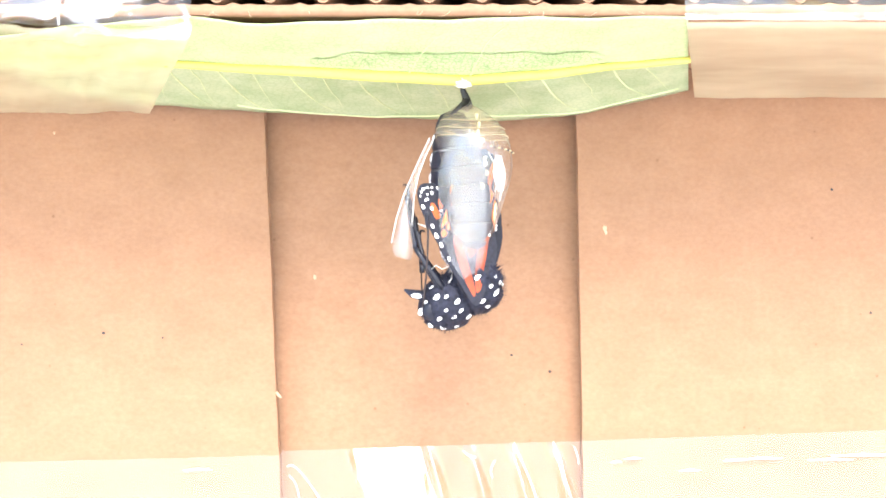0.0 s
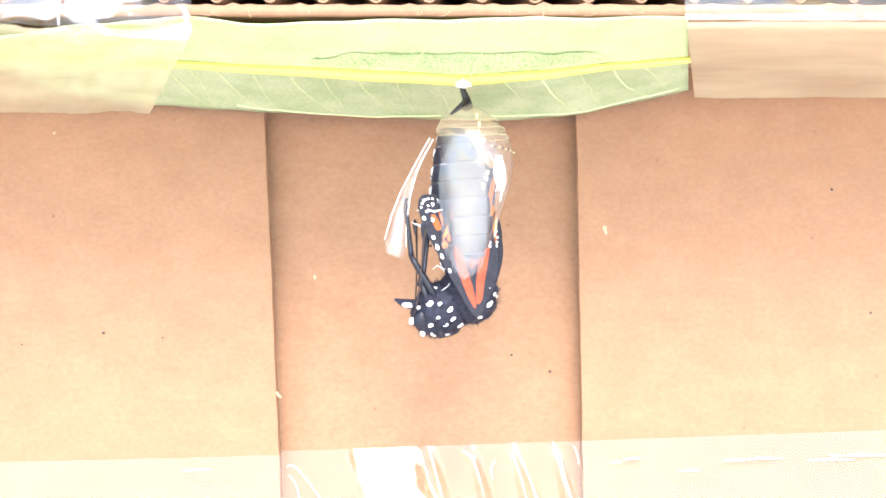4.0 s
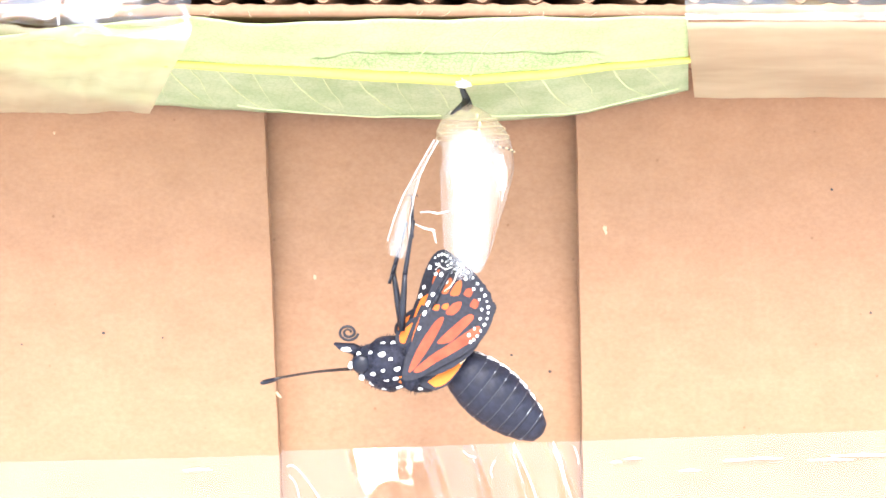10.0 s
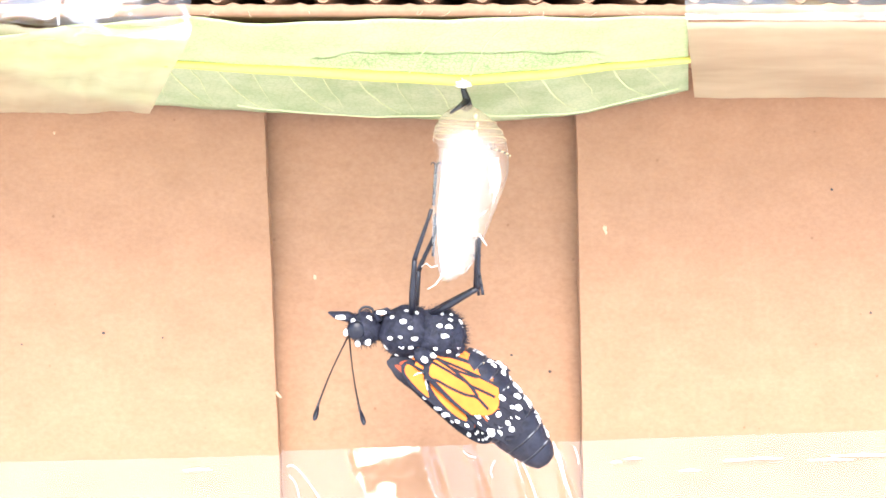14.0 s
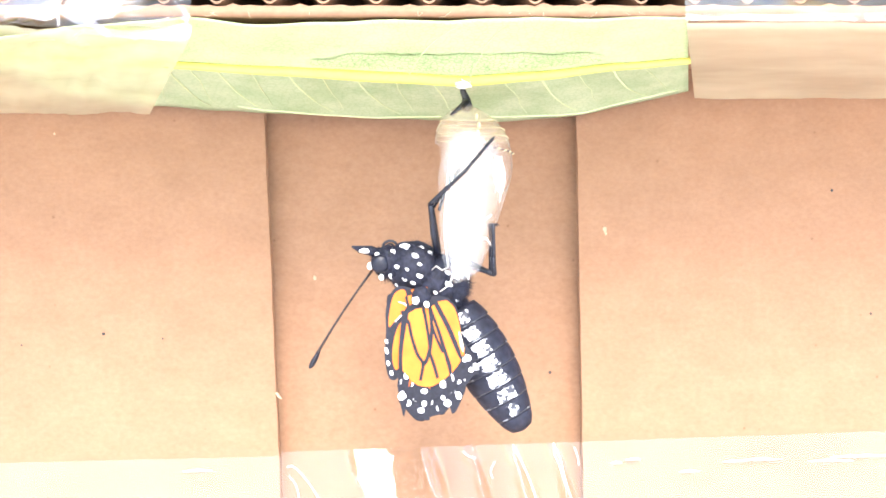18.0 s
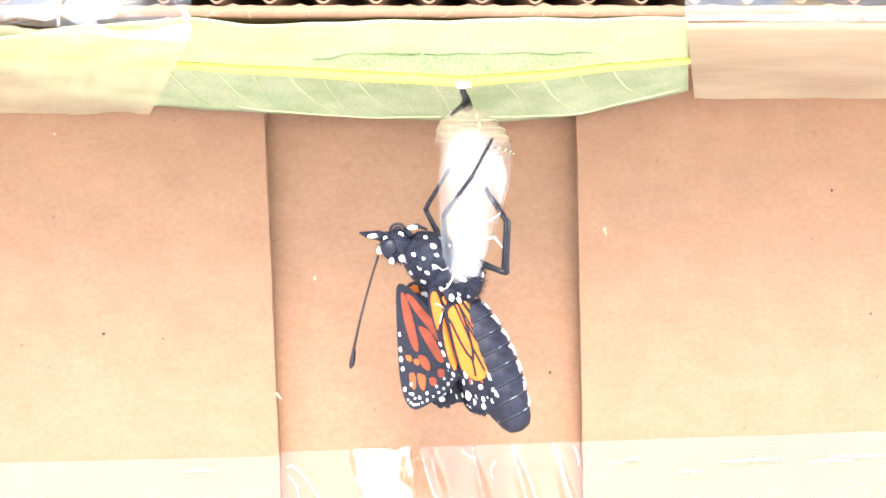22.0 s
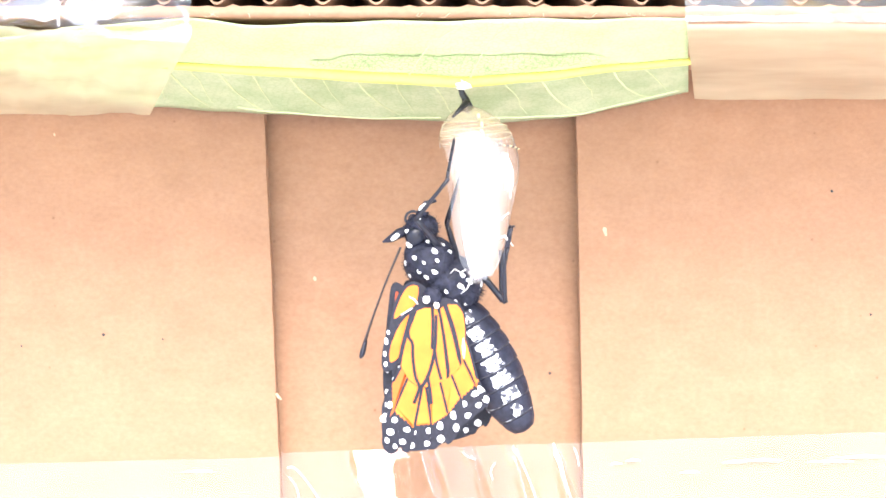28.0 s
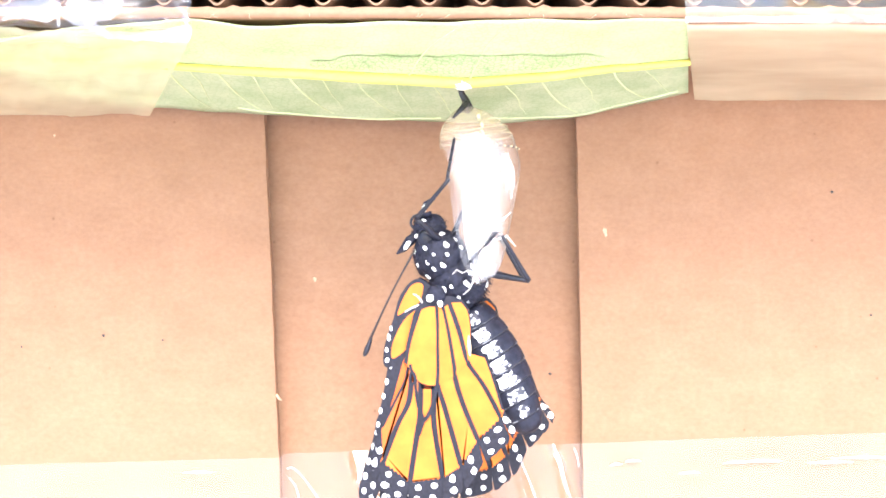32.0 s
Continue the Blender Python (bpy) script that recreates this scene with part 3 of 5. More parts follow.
def skin_flap():
    """The torn-off leg case: a thin strap above, a cupped blade below."""
    b = tagged(new("chrysalis_flap"), "torn strip of translucent pupal skin", "chrysalis")
    rows = []
    for i in range(25):
        f = i / 24
        y = 215 * f
        w = 5 + 26 * max(0, (f - 0.25) / 0.75) ** 1.1
        if f > 0.92:
            w *= 1 - 0.35 * (f - 0.92) / 0.08
        row = []
        for k in range(9):
            s = k / 8 * 2 - 1
            row.append(pt(-14 * math.sin(f * math.pi) + s * w * 0.72, y + 5 * noise.noise(Vector((s * 2, f * 9, 0))) * f, -w * 0.5 * (1 - s * s) + 8 * noise.noise(Vector((s, f * 4, 3)))))
        rows.append(row)
    part("blade", sheet(rows), M_STRAP, b)
    for s in (-1, 1):
        path = [pt(-14 * math.sin(f * math.pi) + s * 0.72 * (5 + 26 * max(0, (f - 0.25) / 0.75) ** 1.1), 215 * f, 0) for f in (0, 0.15, 0.3, 0.5, 0.7, 0.9)]
        part("rim", tube(path, 1.3 * U, 6), M_SKIN_RIM, b)
    part("cross_strand", tube([pt(14, 128, 2), pt(28, 122, -2), pt(44, 120, 0), pt(60, 110, 0)], [1 * U, 1.6 * U, 2 * U, 1 * U], 6), M_SKIN_RIM, b)
    part("cross_strand", tube([pt(12, 150, 2), pt(30, 152, -2), pt(46, 150, 0), pt(58, 170, 0)], [1 * U, 2 * U, 2.6 * U, 1 * U], 6), M_SKIN_RIM, b)
    return b


FLAP = skin_flap()

# ---- the butterfly ----
FLY = tagged(new("monarch_butterfly"), "monarch butterfly with white-spotted black body and orange wings, newly emerged", "butterfly")


def hairs(bm, centre, radii, count, length, rnd, side=None):
    for _ in range(count):
        v = Vector((rnd.gauss(0, 1), rnd.gauss(0, 1), rnd.gauss(0, 1))).normalized()
        if side and v.dot(Vector(side)) < 0.2:
            continue
        p = Vector((centre[0] + v.x * radii[0], centre[1] + v.z * radii[2], centre[2] + v.y * radii[1]))
        q = Vector((v.x, v.z, v.y)) * length * rnd.uniform(0.5, 1.2) + Vector((rnd.uniform(-3, 3), rnd.uniform(-1, 5), rnd.uniform(-3, 3)))
        a, b2 = pt(*p), pt(*(p + q))
        s = Vector((0.7 * U, 0, 0.3 * U))
        vs = [bm.verts.new(w) for w in (a - s, a + s, b2, a + Vector((0, 0.8 * U, 0)))]
        bm.faces.new((vs[0], vs[1], vs[2])), bm.faces.new((vs[1], vs[3], vs[2])), bm.faces.new((vs[3], vs[0], vs[2]))


def surface_spot(centre, radii, a, h, size, turn, parent, m=None):
    """A white scale spot hugging an ellipsoid: a = side angle (0 faces the front), h = height -1..1."""
    c = math.sqrt(max(0, 1 - h * h))
    n0 = Vector((math.sin(a) * c / radii[0], -math.cos(a) * c / radii[1], -h / radii[2])).normalized()
    p = Vector((centre[0] + radii[0] * c * math.sin(a), centre[1] + radii[2] * h, centre[2] - radii[1] * c * math.cos(a)))
    bm = bmesh.new()
    s = n0.cross(Vector((0, 0, 1))).normalized()
    q = n0.cross(s)
    mid = pt(*p)
    k = 11
    rim = []
    for i in range(k):
        b2 = 2 * math.pi * i / k
        r = size * (1 + 0.45 * noise.noise(Vector((b2 * 1.3, a * 5, h * 7))))
        d = s * math.cos(b2 + turn) * r * 0.66 + q * math.sin(b2 + turn) * r
        rim.append(bm.verts.new(mid + d * U - n0 * 1.5 * U))
    top = [bm.verts.new(mid + (v.co - mid) * 0.8 + n0 * 2.4 * U) for v in rim]
    for i in range(k):
        bm.faces.new((rim[i], rim[(i + 1) % k], top[(i + 1) % k], top[i]))
    bm.faces.new(top)
    bmesh.ops.recalc_face_normals(bm, faces=bm.faces[:])
    return part("white_spot", bm, m or M_WHITE, parent)


def thorax():
    rnd = random.Random(4)
    c1, r1 = (0, -26, 0), (48, 46, 54)
    c2, r2 = (-3, 26, 0), (55, 46, 52)
    bm = blob(*[r1[0], r1[1], r1[2]], (c1[0], c1[1], c1[2]), 26, 18, 0.10)
    b2 = blob(*[r2[0], r2[1], r2[2]], (c2[0], c2[1], c2[2]), 26, 18, 0.12)
    me = bpy.data.meshes.new("tmp")
    b2.to_mesh(me), b2.free()
    bm.from_mesh(me)
    bpy.data.meshes.remove(me)
    t = part("thorax", smooth(bm), M_BLACK, FLY)
    hb = bmesh.new()
    hairs(hb, (c1[0], c1[1], 0), (47, 45, 53), 900, 8, rnd)
    hairs(hb, (c2[0], c2[1], 0), (54, 45, 51), 1100, 9, rnd)
    hairs(hb, (c2[0], c2[1] + 14, 0), (38, 34, 38), 200, 9, rnd, (0, 0, 1))
    tagged(part("thorax_hair", hb, M_BLACK, t), "short black hair", kind="stuff")
    for side in (0, math.pi):
        for c, r, rows in ((c1, r1, ((-0.62, 4), (-0.24, 6), (0.16, 6))), (c2, r2, ((0.0, 6), (0.36, 6), (0.72, 5)))):
            for h, n in rows:
                for i in range(n):
                    if rnd.random() < 0.08:
                        continue
                    a = side + radians(-66 + 132 * (i + 0.5) / n + rnd.uniform(-9, 9) + (12 if h > 0.2 else -6))
                    surface_spot(c, r, a, h + rnd.uniform(-0.1, 0.1), rnd.choice((3.8, 4.6, 5.4, 6.2, 7)), rnd.uniform(-1.2, 1.2), t)
    return t


def head():
    """Head drawn with the face to the left; its origin lies behind the eye."""
    rnd = random.Random(7)
    h = part("head", blob(32, 32, 30, (6, 0, 0), 22, 16, 0.12), M_BLACK, FLY)
    hb = bmesh.new()
    hairs(hb, (6, 0, 0), (31, 31, 29), 420, 8, rnd)
    tagged(part("head_hair", hb, M_BLACK, h), "short black hair", kind="stuff")
    for d in (-1, 1):
        part("eye", blob(17, 9, 17, (-8, 2, d * 27), 18, 12), M_EYE, h, "round dark compound eye")
        part("palp", tube([pt(-14, -16, d * 10), pt(-28, -22, d * 11), pt(-46, -24, d * 10), pt(-60, -29, d * 8)], [9 * U, 9 * U, 6.5 * U, 1.5 * U], 8), M_BLACK, h)
        part("white_spot", blob(11, 2.5, 4.2, (-36, -21, d * 18), 10, 6), M_WHITE, h)
        for x, y, s in ((-26, 6, 6.5), (14, -17, 7), (12, 22, 7.5), (-6, 26, 6), (-14, -14, 5)):
            part("white_spot", blob(s * 0.8, 4, s, (x, y, d * (27 - abs(y) * 0.32)), 10, 6, 0.3), M_WHITE, h)
    coil = [pt(-2 + (18 - 0.55 * i) * math.cos(i * 0.5), -34 + (15 - 0.45 * i) * math.sin(i * 0.5), 0.3 * i - 8) for i in range(26)]
    tongue = part("proboscis", tube(coil, [2.6 * U] * 20 + [2 * U] * 6, 7), M_LEG, h, "coiled black tongue")
    for d in (-1, 1):
        part("foreleg", tube([pt(34, -14, d * 18), pt(24, -28, d * 20), pt(44, -33, d * 22), pt(62, -24, d * 22)], [6 * U, 5 * U, 4 * U, 2 * U], 7), M_BLACK, h, "folded brush-like foreleg")
        part("white_spot", blob(10, 3, 4, (36, -30, d * 26), 10, 6), M_WHITE, h)
    return h, tongue


def antenna():
    a = part("antenna", tube([pt(-3.5 * math.sin(u * 3.0), 200 * u, 0) for u in (0, 0.2, 0.4, 0.6, 0.8, 0.9)], [1.9 * U, 1.5 * U, 1.4 * U, 1.5 * U, 1.9 * U, 2.4 * U], 7), M_BROWN, FLY)
    part("club", tube([pt(-1, 176), pt(0, 184), pt(1, 194), pt(2, 203), pt(2, 208)], [2.2 * U, 3.3 * U, 4.4 * U, 4.1 * U, 2 * U], 8), M_LEG, a)
    return a


def abdomen():
    """Abdomen hanging down from its waist: eight overlapping rings with silver side flecks."""
    rnd = random.Random(11)
    rings = []
    a = part("abdomen", tube([pt(2 * math.sin(z * 0.02), z) for z in (-14, 0, 20, 55, 100, 150, 178, 188)],
                             [16 * U, 25 * U, 33 * U, 40 * U, 40 * U, 30 * U, 18 * U, 8 * U], 20), M_BELLY, FLY)
    n = 8
    for i in range(n):
        z0, z1 = 0, 36
        f = (i + 0.5) / n
        r0 = 53 * math.sin(math.pi * min(1, 0.24 + 0.655 * (f - 0.06))) ** 0.8
        r1 = 53 * math.sin(math.pi * min(1, 0.24 + 0.655 * (f + 0.06))) ** 0.8 + 1.5
        if i == n - 1:
            r1 *= 0.75
        path = [pt(0, z) for z in (z0, z0 + 6, (z0 + z1) / 2, z1 - 5, z1)]
        wide = [r0 * 0.93 * U, r0 * U, (r0 + r1) / 2 * 1.02 * U, r1 * U, r1 * 0.94 * U]
        if i == n - 1:
            wide = [r0 * 0.93 * U, r0 * U, r0 * 0.88 * U, r0 * 0.62 * U, r0 * 0.2 * U]
        seg = part("segment", tube(path, wide, 22), M_BELLY, a)
        rings.append(seg)
        if i == n - 1:
            continue
        edge = bmesh.new()
        tube([pt(0, z1 - 5), pt(0, z1 - 3.8), pt(0, z1 - 2.6)], [(r1 - 0.3) * U, (r1 + 0.6) * U, (r1 - 1.2) * U], 28, edge)
        part("ring_edge", edge, M_RING, seg, "thin line of pale scales")
        for ang, wide in ((0, 20),):
            wide *= 0.75 + 0.5 * rnd.random()
            wide *= min(1, r0 / 50)
            bm = bmesh.new()
            k = 7
            grid = []
            for u in range(6):
                z = z0 + 7 + (z1 - 12 - z0) * u / 5 + rnd.uniform(-1, 1)
                r = r0 + (r1 - r0) * (z - z0) / (z1 - z0) + 1.6
                row = []
                lo, hi = -wide * rnd.uniform(0.7, 1.15), wide * rnd.uniform(0.7, 1.15)
                for v in range(k):
                    th = radians(ang) + (lo + (hi - lo) * v / (k - 1)) / 50
                    q = r - (2.2 if v in (0, k - 1) or u in (0, 5) else 0)
                    row.append(bm.verts.new(pt(q * math.sin(th), z + rnd.uniform(-1.5, 1.5), -q * math.cos(th))))
                grid.append(row)
            for u in range(5):
                for v in range(k - 1):
                    bm.faces.new((grid[u][v], grid[u][v + 1], grid[u + 1][v + 1], grid[u + 1][v]))
            part("scale_patch", smooth(bm), M_SILVER, seg, "patch of silvery white scales")
    return a, rings


def strip_spots(parent, spots, y=0.00004):
    for x, z, s, k in spots:
        bm = bmesh.new()
        pts = [(x + s * math.cos(a) * (1 + 0.35 * noise.noise(Vector((x, z, a)))), z + s * k * math.sin(a) * (1 + 0.3 * noise.noise(Vector((z, x, a))))) for a in (2 * math.pi * i / 9 for i in range(9))]
        part("white_spot", plate(pts, y * 2, 0, bm), M_WHITE, parent)


def wing_cell(name, outline, fields, spots, label=""):
    """One rigid piece of a wing: a black membrane with coloured fields and white spots on both faces."""
    w = part(name, plate(outline, 0.00003), M_WINGBLACK, FLY, label)
    for pts, m in fields:
        part("scale_field", plate(loop(pts, 4), 0.00006), m, w)
    strip_spots(w, spots)
    return w


# Hind wing: a base piece with the long cells; behind it seven outer cells slide out along the wing as it grows,
# each with a spotted rim piece behind it. The courses of the veins between them, hinge at the origin:
COURSES = (((-44, 106), (-54, 140), (-73, 180), (-94, 225)), ((-42, 120), (-46, 179), (-66, 222), (-90, 288)), ((-26, 120), (-26, 200), (-31, 240), (-42, 322)),
           ((-2, 120), (-2, 200), (2, 240), (16, 314)), ((2, 110), (4, 150), (18, 192), (48, 292)), ((27, 96), (34, 134), (49, 182), (77, 246)),
           ((50, 92), (58, 112), (87, 152), (117, 206)), ((62, 70), (80, 78), (102, 129), (122, 192)))
# per outer cell: direction in which it draws in, how far, and where its upper end lies
RAYS = ((-20.5, 150, 118), (-14.0, 172, 136), (-2.6, 172, 144), (5.4, 166, 139), (12.8, 144, 125), (23.0, 126, 108), (30.5, 116, 92))


def ray_xy(r, a):
    return (r * math.sin(radians(a)), r * math.cos(radians(a)))


def turned(p, a):
    c, s = math.cos(radians(a)), math.sin(radians(a))
    return (p[0] * c - p[1] * s, p[0] * s + p[1] * c)


def vein(path, wide, end=None, thick=0.00008):
    """A raised vein: a narrow band along a smooth path."""
    pts = loop(path, 5, False)
    left, right = [], []
    for i, p in enumerate(pts):
        a, b = Vector(pts[max(0, i - 1)]), Vector(pts[min(len(pts) - 1, i + 1)])
        d = (b - a).normalized()
        w = wide + ((end if end else wide) - wide) * i / (len(pts) - 1)
        left.append((p[0] - d.y * w / 2, p[1] + d.x * w / 2)), right.append((p[0] + d.y * w / 2, p[1] - d.x * w / 2))
    return plate(left + right[::-1], thick)


def hindwing():
    rnd = random.Random(21)
    pieces = []
    around = ((124, -25), (132, -20), (146, -13), (151, -7.8), (152, -2), (148, 3.3), (142, 9.7), (138, 14), (134, 17.6), (127, 24), (122, 27.4), (114, 32))
    base = part("hindwing_base", plate(loop([(46, -1), (20, -8), (-14, 0), (-36, 14), (-46, 50), (-53, 84)], 3, False) + [ray_xy(r, a) for r, a in around] + loop([(60, 82), (62, 50), (58, 16)], 3, False), 0.00003), M_WINGBLACK, FLY)
    rim = lambda a: next(ray_xy(r0 + (r1 - r0) * (a - a0) / (a1 - a0) - 0.3, a) for (r0, a0), (r1, a1) in zip(around, around[1:]) if a <= a1)
    low = lambda lo, hi: [rim(lo + (hi - lo) * k / 8) for k in range(9)]
    # coloured cells between the veins
    for pts in (loop([(-28, 18), (-37, 46), (-44, 76), (-48, 98)], 3, False) + low(-23.2, 13.0) + loop([(30, 122), (22, 74), (10, 18), (0, 12), (-14, 12)], 3, False),
                loop([(14, 12), (25, 58), (37, 120)], 3, False) + low(15.4, 26.0) + loop([(48, 96), (36, 54), (19, 8)], 3, False),
                loop([(26, 4), (43, 48), (55, 92)], 3, False) + low(28.4, 31.6) + loop([(59, 82), (60, 50), (54, 18), (42, 3)], 3, False)):
        part("scale_field", plate(pts, 0.00006), M_YELLOW, base)
    part("scale_field", plate(loop([(57, 60), (56, 80), (60, 98), (62, 90), (61, 74)], 3), 0.000075), M_CREAM, base)
    part("vein", vein([(-27, 9), (-38, 44), (-46, 72), (-52, 98), (-53, 112)], 5.5, 6, 0.00008), M_WINGBLACK, base)
    part("vein", vein([(-1, 4), (2, 40), (3, 84)], 6, 5, 0.00008), M_WINGBLACK, base)
    # fork at the end of the middle cell: it slides along the wing as the cell grows
    fork = part("vein_fork", vein([(-44, 16), (-42, 26), (-35, 38), (-33, 62), (-27, 94), (-19, 112), (-23, 130), (-27, 142)], 5.5, 5.5, 0.00012), M_WINGBLACK, FLY, "black vein fork closing the middle cell")
    part("vein", vein([(4, -16), (5, 42), (-2, 84), (-12, 108), (-20, 116)], 5.5, 7, 0.00013), M_WINGBLACK, fork)
    part("vein", vein([(-6, 92), (-1, 112), (4, 142)], 6, 5.5, 0.00012), M_WINGBLACK, fork)
    part("vein", vein([(5, 46), (10, 70), (19, 98)], 5, 5, 0.00012), M_WINGBLACK, fork)
    for k, (b, draw, top) in enumerate(RAYS):
        lf, rt = COURSES[k], COURSES[k + 1]
        edge = lambda course, side: [turned((x + side, y), b) for x, y in loop(course, 6, False) if y >= top]
        (xa, ya), (xb, yb) = turned(lf[-1], b), turned(rt[-1], b)
        at = lambda q, e: (xa + (xb - xa) * (q + 1) / 2, ya + (yb - ya) * (q + 1) / 2 + e)
        drop = lambda q: (9 if (k == 0 and q < -0.9) or (k == 6 and q > 0.9) else 4 if abs(q) > 0.9 else 0)
        ends = lambda far: [at(q * 1.06, far - drop(q) + rnd.uniform(-1.8, 1.8)) for q in (-1, -0.8, -0.5, -0.2, 0.2, 0.5, 0.8, 1)]
        outer = part("hindwing_outer", plate(edge(lf, 0) + ends(26) + edge(rt, 0)[::-1], 0.00003), M_WINGBLACK, FLY)
        fringe = [at(q, (1.8 if i % 2 else -2)) for i, q in enumerate([-1 + 2 * j / 14 for j in range(1, 14)])]
        part("scale_field", plate(edge(lf, 4.8) + fringe + edge(rt, -4.8)[::-1], 0.00006), M_YELLOW if k else M_ORANGE, outer)
        wide = xb - xa > 40
        spot = lambda e, q, s, tall: (*at(q, e), s * rnd.uniform(0.9, 1.15), tall * rnd.uniform(0.9, 1.15))
        strip_spots(outer, [spot(12, -0.45, 5.4, 0.9), spot(12, 0.5, 6.0, 0.85)] if wide else [spot(12, 0.0, 5.2, 1.3)])
        border = part("hindwing_rim", plate([(xa, ya - 30)] + ends(44) + [(xb, yb - 30)], 0.00003), M_WINGBLACK, FLY)
        strip_spots(border, [spot(33, -0.5, 6.2, 0.8), spot(33, 0.46, 5.6, 0.85)] if wide else [spot(33, 0.05, 5.6, 1.2)])
        strip_spots(border, [spot(19, q, 4.2, 1.0) for q in ((-0.6, 0, 0.6) if wide else (-0.3, 0.5))])
        pieces.append((outer, border, b, draw))
    # the leading edge: a dark strip with white spots beside orange cells
    edge = wing_cell("hindwing_edge", loop([(-48, 80), (-78, 92), (-92, 170), (-104, 236), (-88, 244), (-66, 210), (-46, 150)], 4),
                     [([(-54, 98), (-68, 150), (-82, 206), (-86, 232), (-78, 228), (-64, 180), (-50, 116)], M_ORANGE)],
                     [(-80, 118, 3.4, 1.6), (-86, 146, 3.4, 1.7), (-91, 172, 3.2, 1.6), (-96, 198, 3.2, 1.6), (-100, 222, 3.2, 1.6)])
    edge_low = wing_cell("hindwing_edge", loop([(-74, 204), (-100, 208), (-108, 245), (-128, 316), (-132, 350), (-118, 366), (-98, 346), (-74, 262)], 4),
                         [([(-76, 220), (-86, 264), (-96, 286), (-86, 286), (-74, 256)], M_YELLOW)],
                         [(-102, 236, 3.4, 1.7), (-108, 262, 3.6, 1.7), (-115, 288, 4, 1.6), (-121, 314, 4.2, 1.5), (-123, 340, 4.2, 1.4), (-104, 304, 4.2, 1.3), (-107, 330, 4.6, 1.3), (-110, 352, 4.2, 1.2)])
    # the fore lobe and the cell behind it, parted by pale veins
    lobe = wing_cell("hindwing_lobe", loop([(6, -4), (-24, -34), (-46, -32), (-66, -4), (-76, 34), (-90, 78), (-92, 116), (-74, 118), (-46, 80), (-18, 30)], 4),
                     [([(-26, -28), (-44, -26), (-60, 0), (-69, 28), (-52, 18), (-32, 6), (-26, -10)], M_YELLOW),
                      ([(-36, 18), (-30, 24), (-38, 58), (-50, 84), (-64, 98), (-78, 104), (-76, 76), (-58, 38)], M_YELLOW)],
                     [(-80, 52, 2.6, 1.6), (-84, 68, 3, 2.2), (-87, 90, 3, 1.5), (-86, 108, 3.2, 1.5)])
    part("pale_vein", vein([(-4, 4), (-22, 8), (-38, 12), (-56, 22)], 4.5, 2, 0.0001), M_VEINPALE, lobe)
    part("pale_vein", vein([(-24, 8), (-32, -4), (-42, -10)], 3, 1.5, 0.0001), M_VEINPALE, lobe)
    hub = part("wing_hub", blob(17, 10, 17, (-1, -9, 0), 16, 12, 0.35), M_BLACK, FLY)
    part("white_spot", blob(6.5, 3, 6, (-12, -3, -9), 10, 6, 0.5), M_WHITE, hub)
    part("white_spot", blob(5, 3, 5.5, (6, 6, -9), 10, 6, 0.5), M_WHITE, hub)
    return base, pieces, (edge, edge_low), lobe, hub, fork


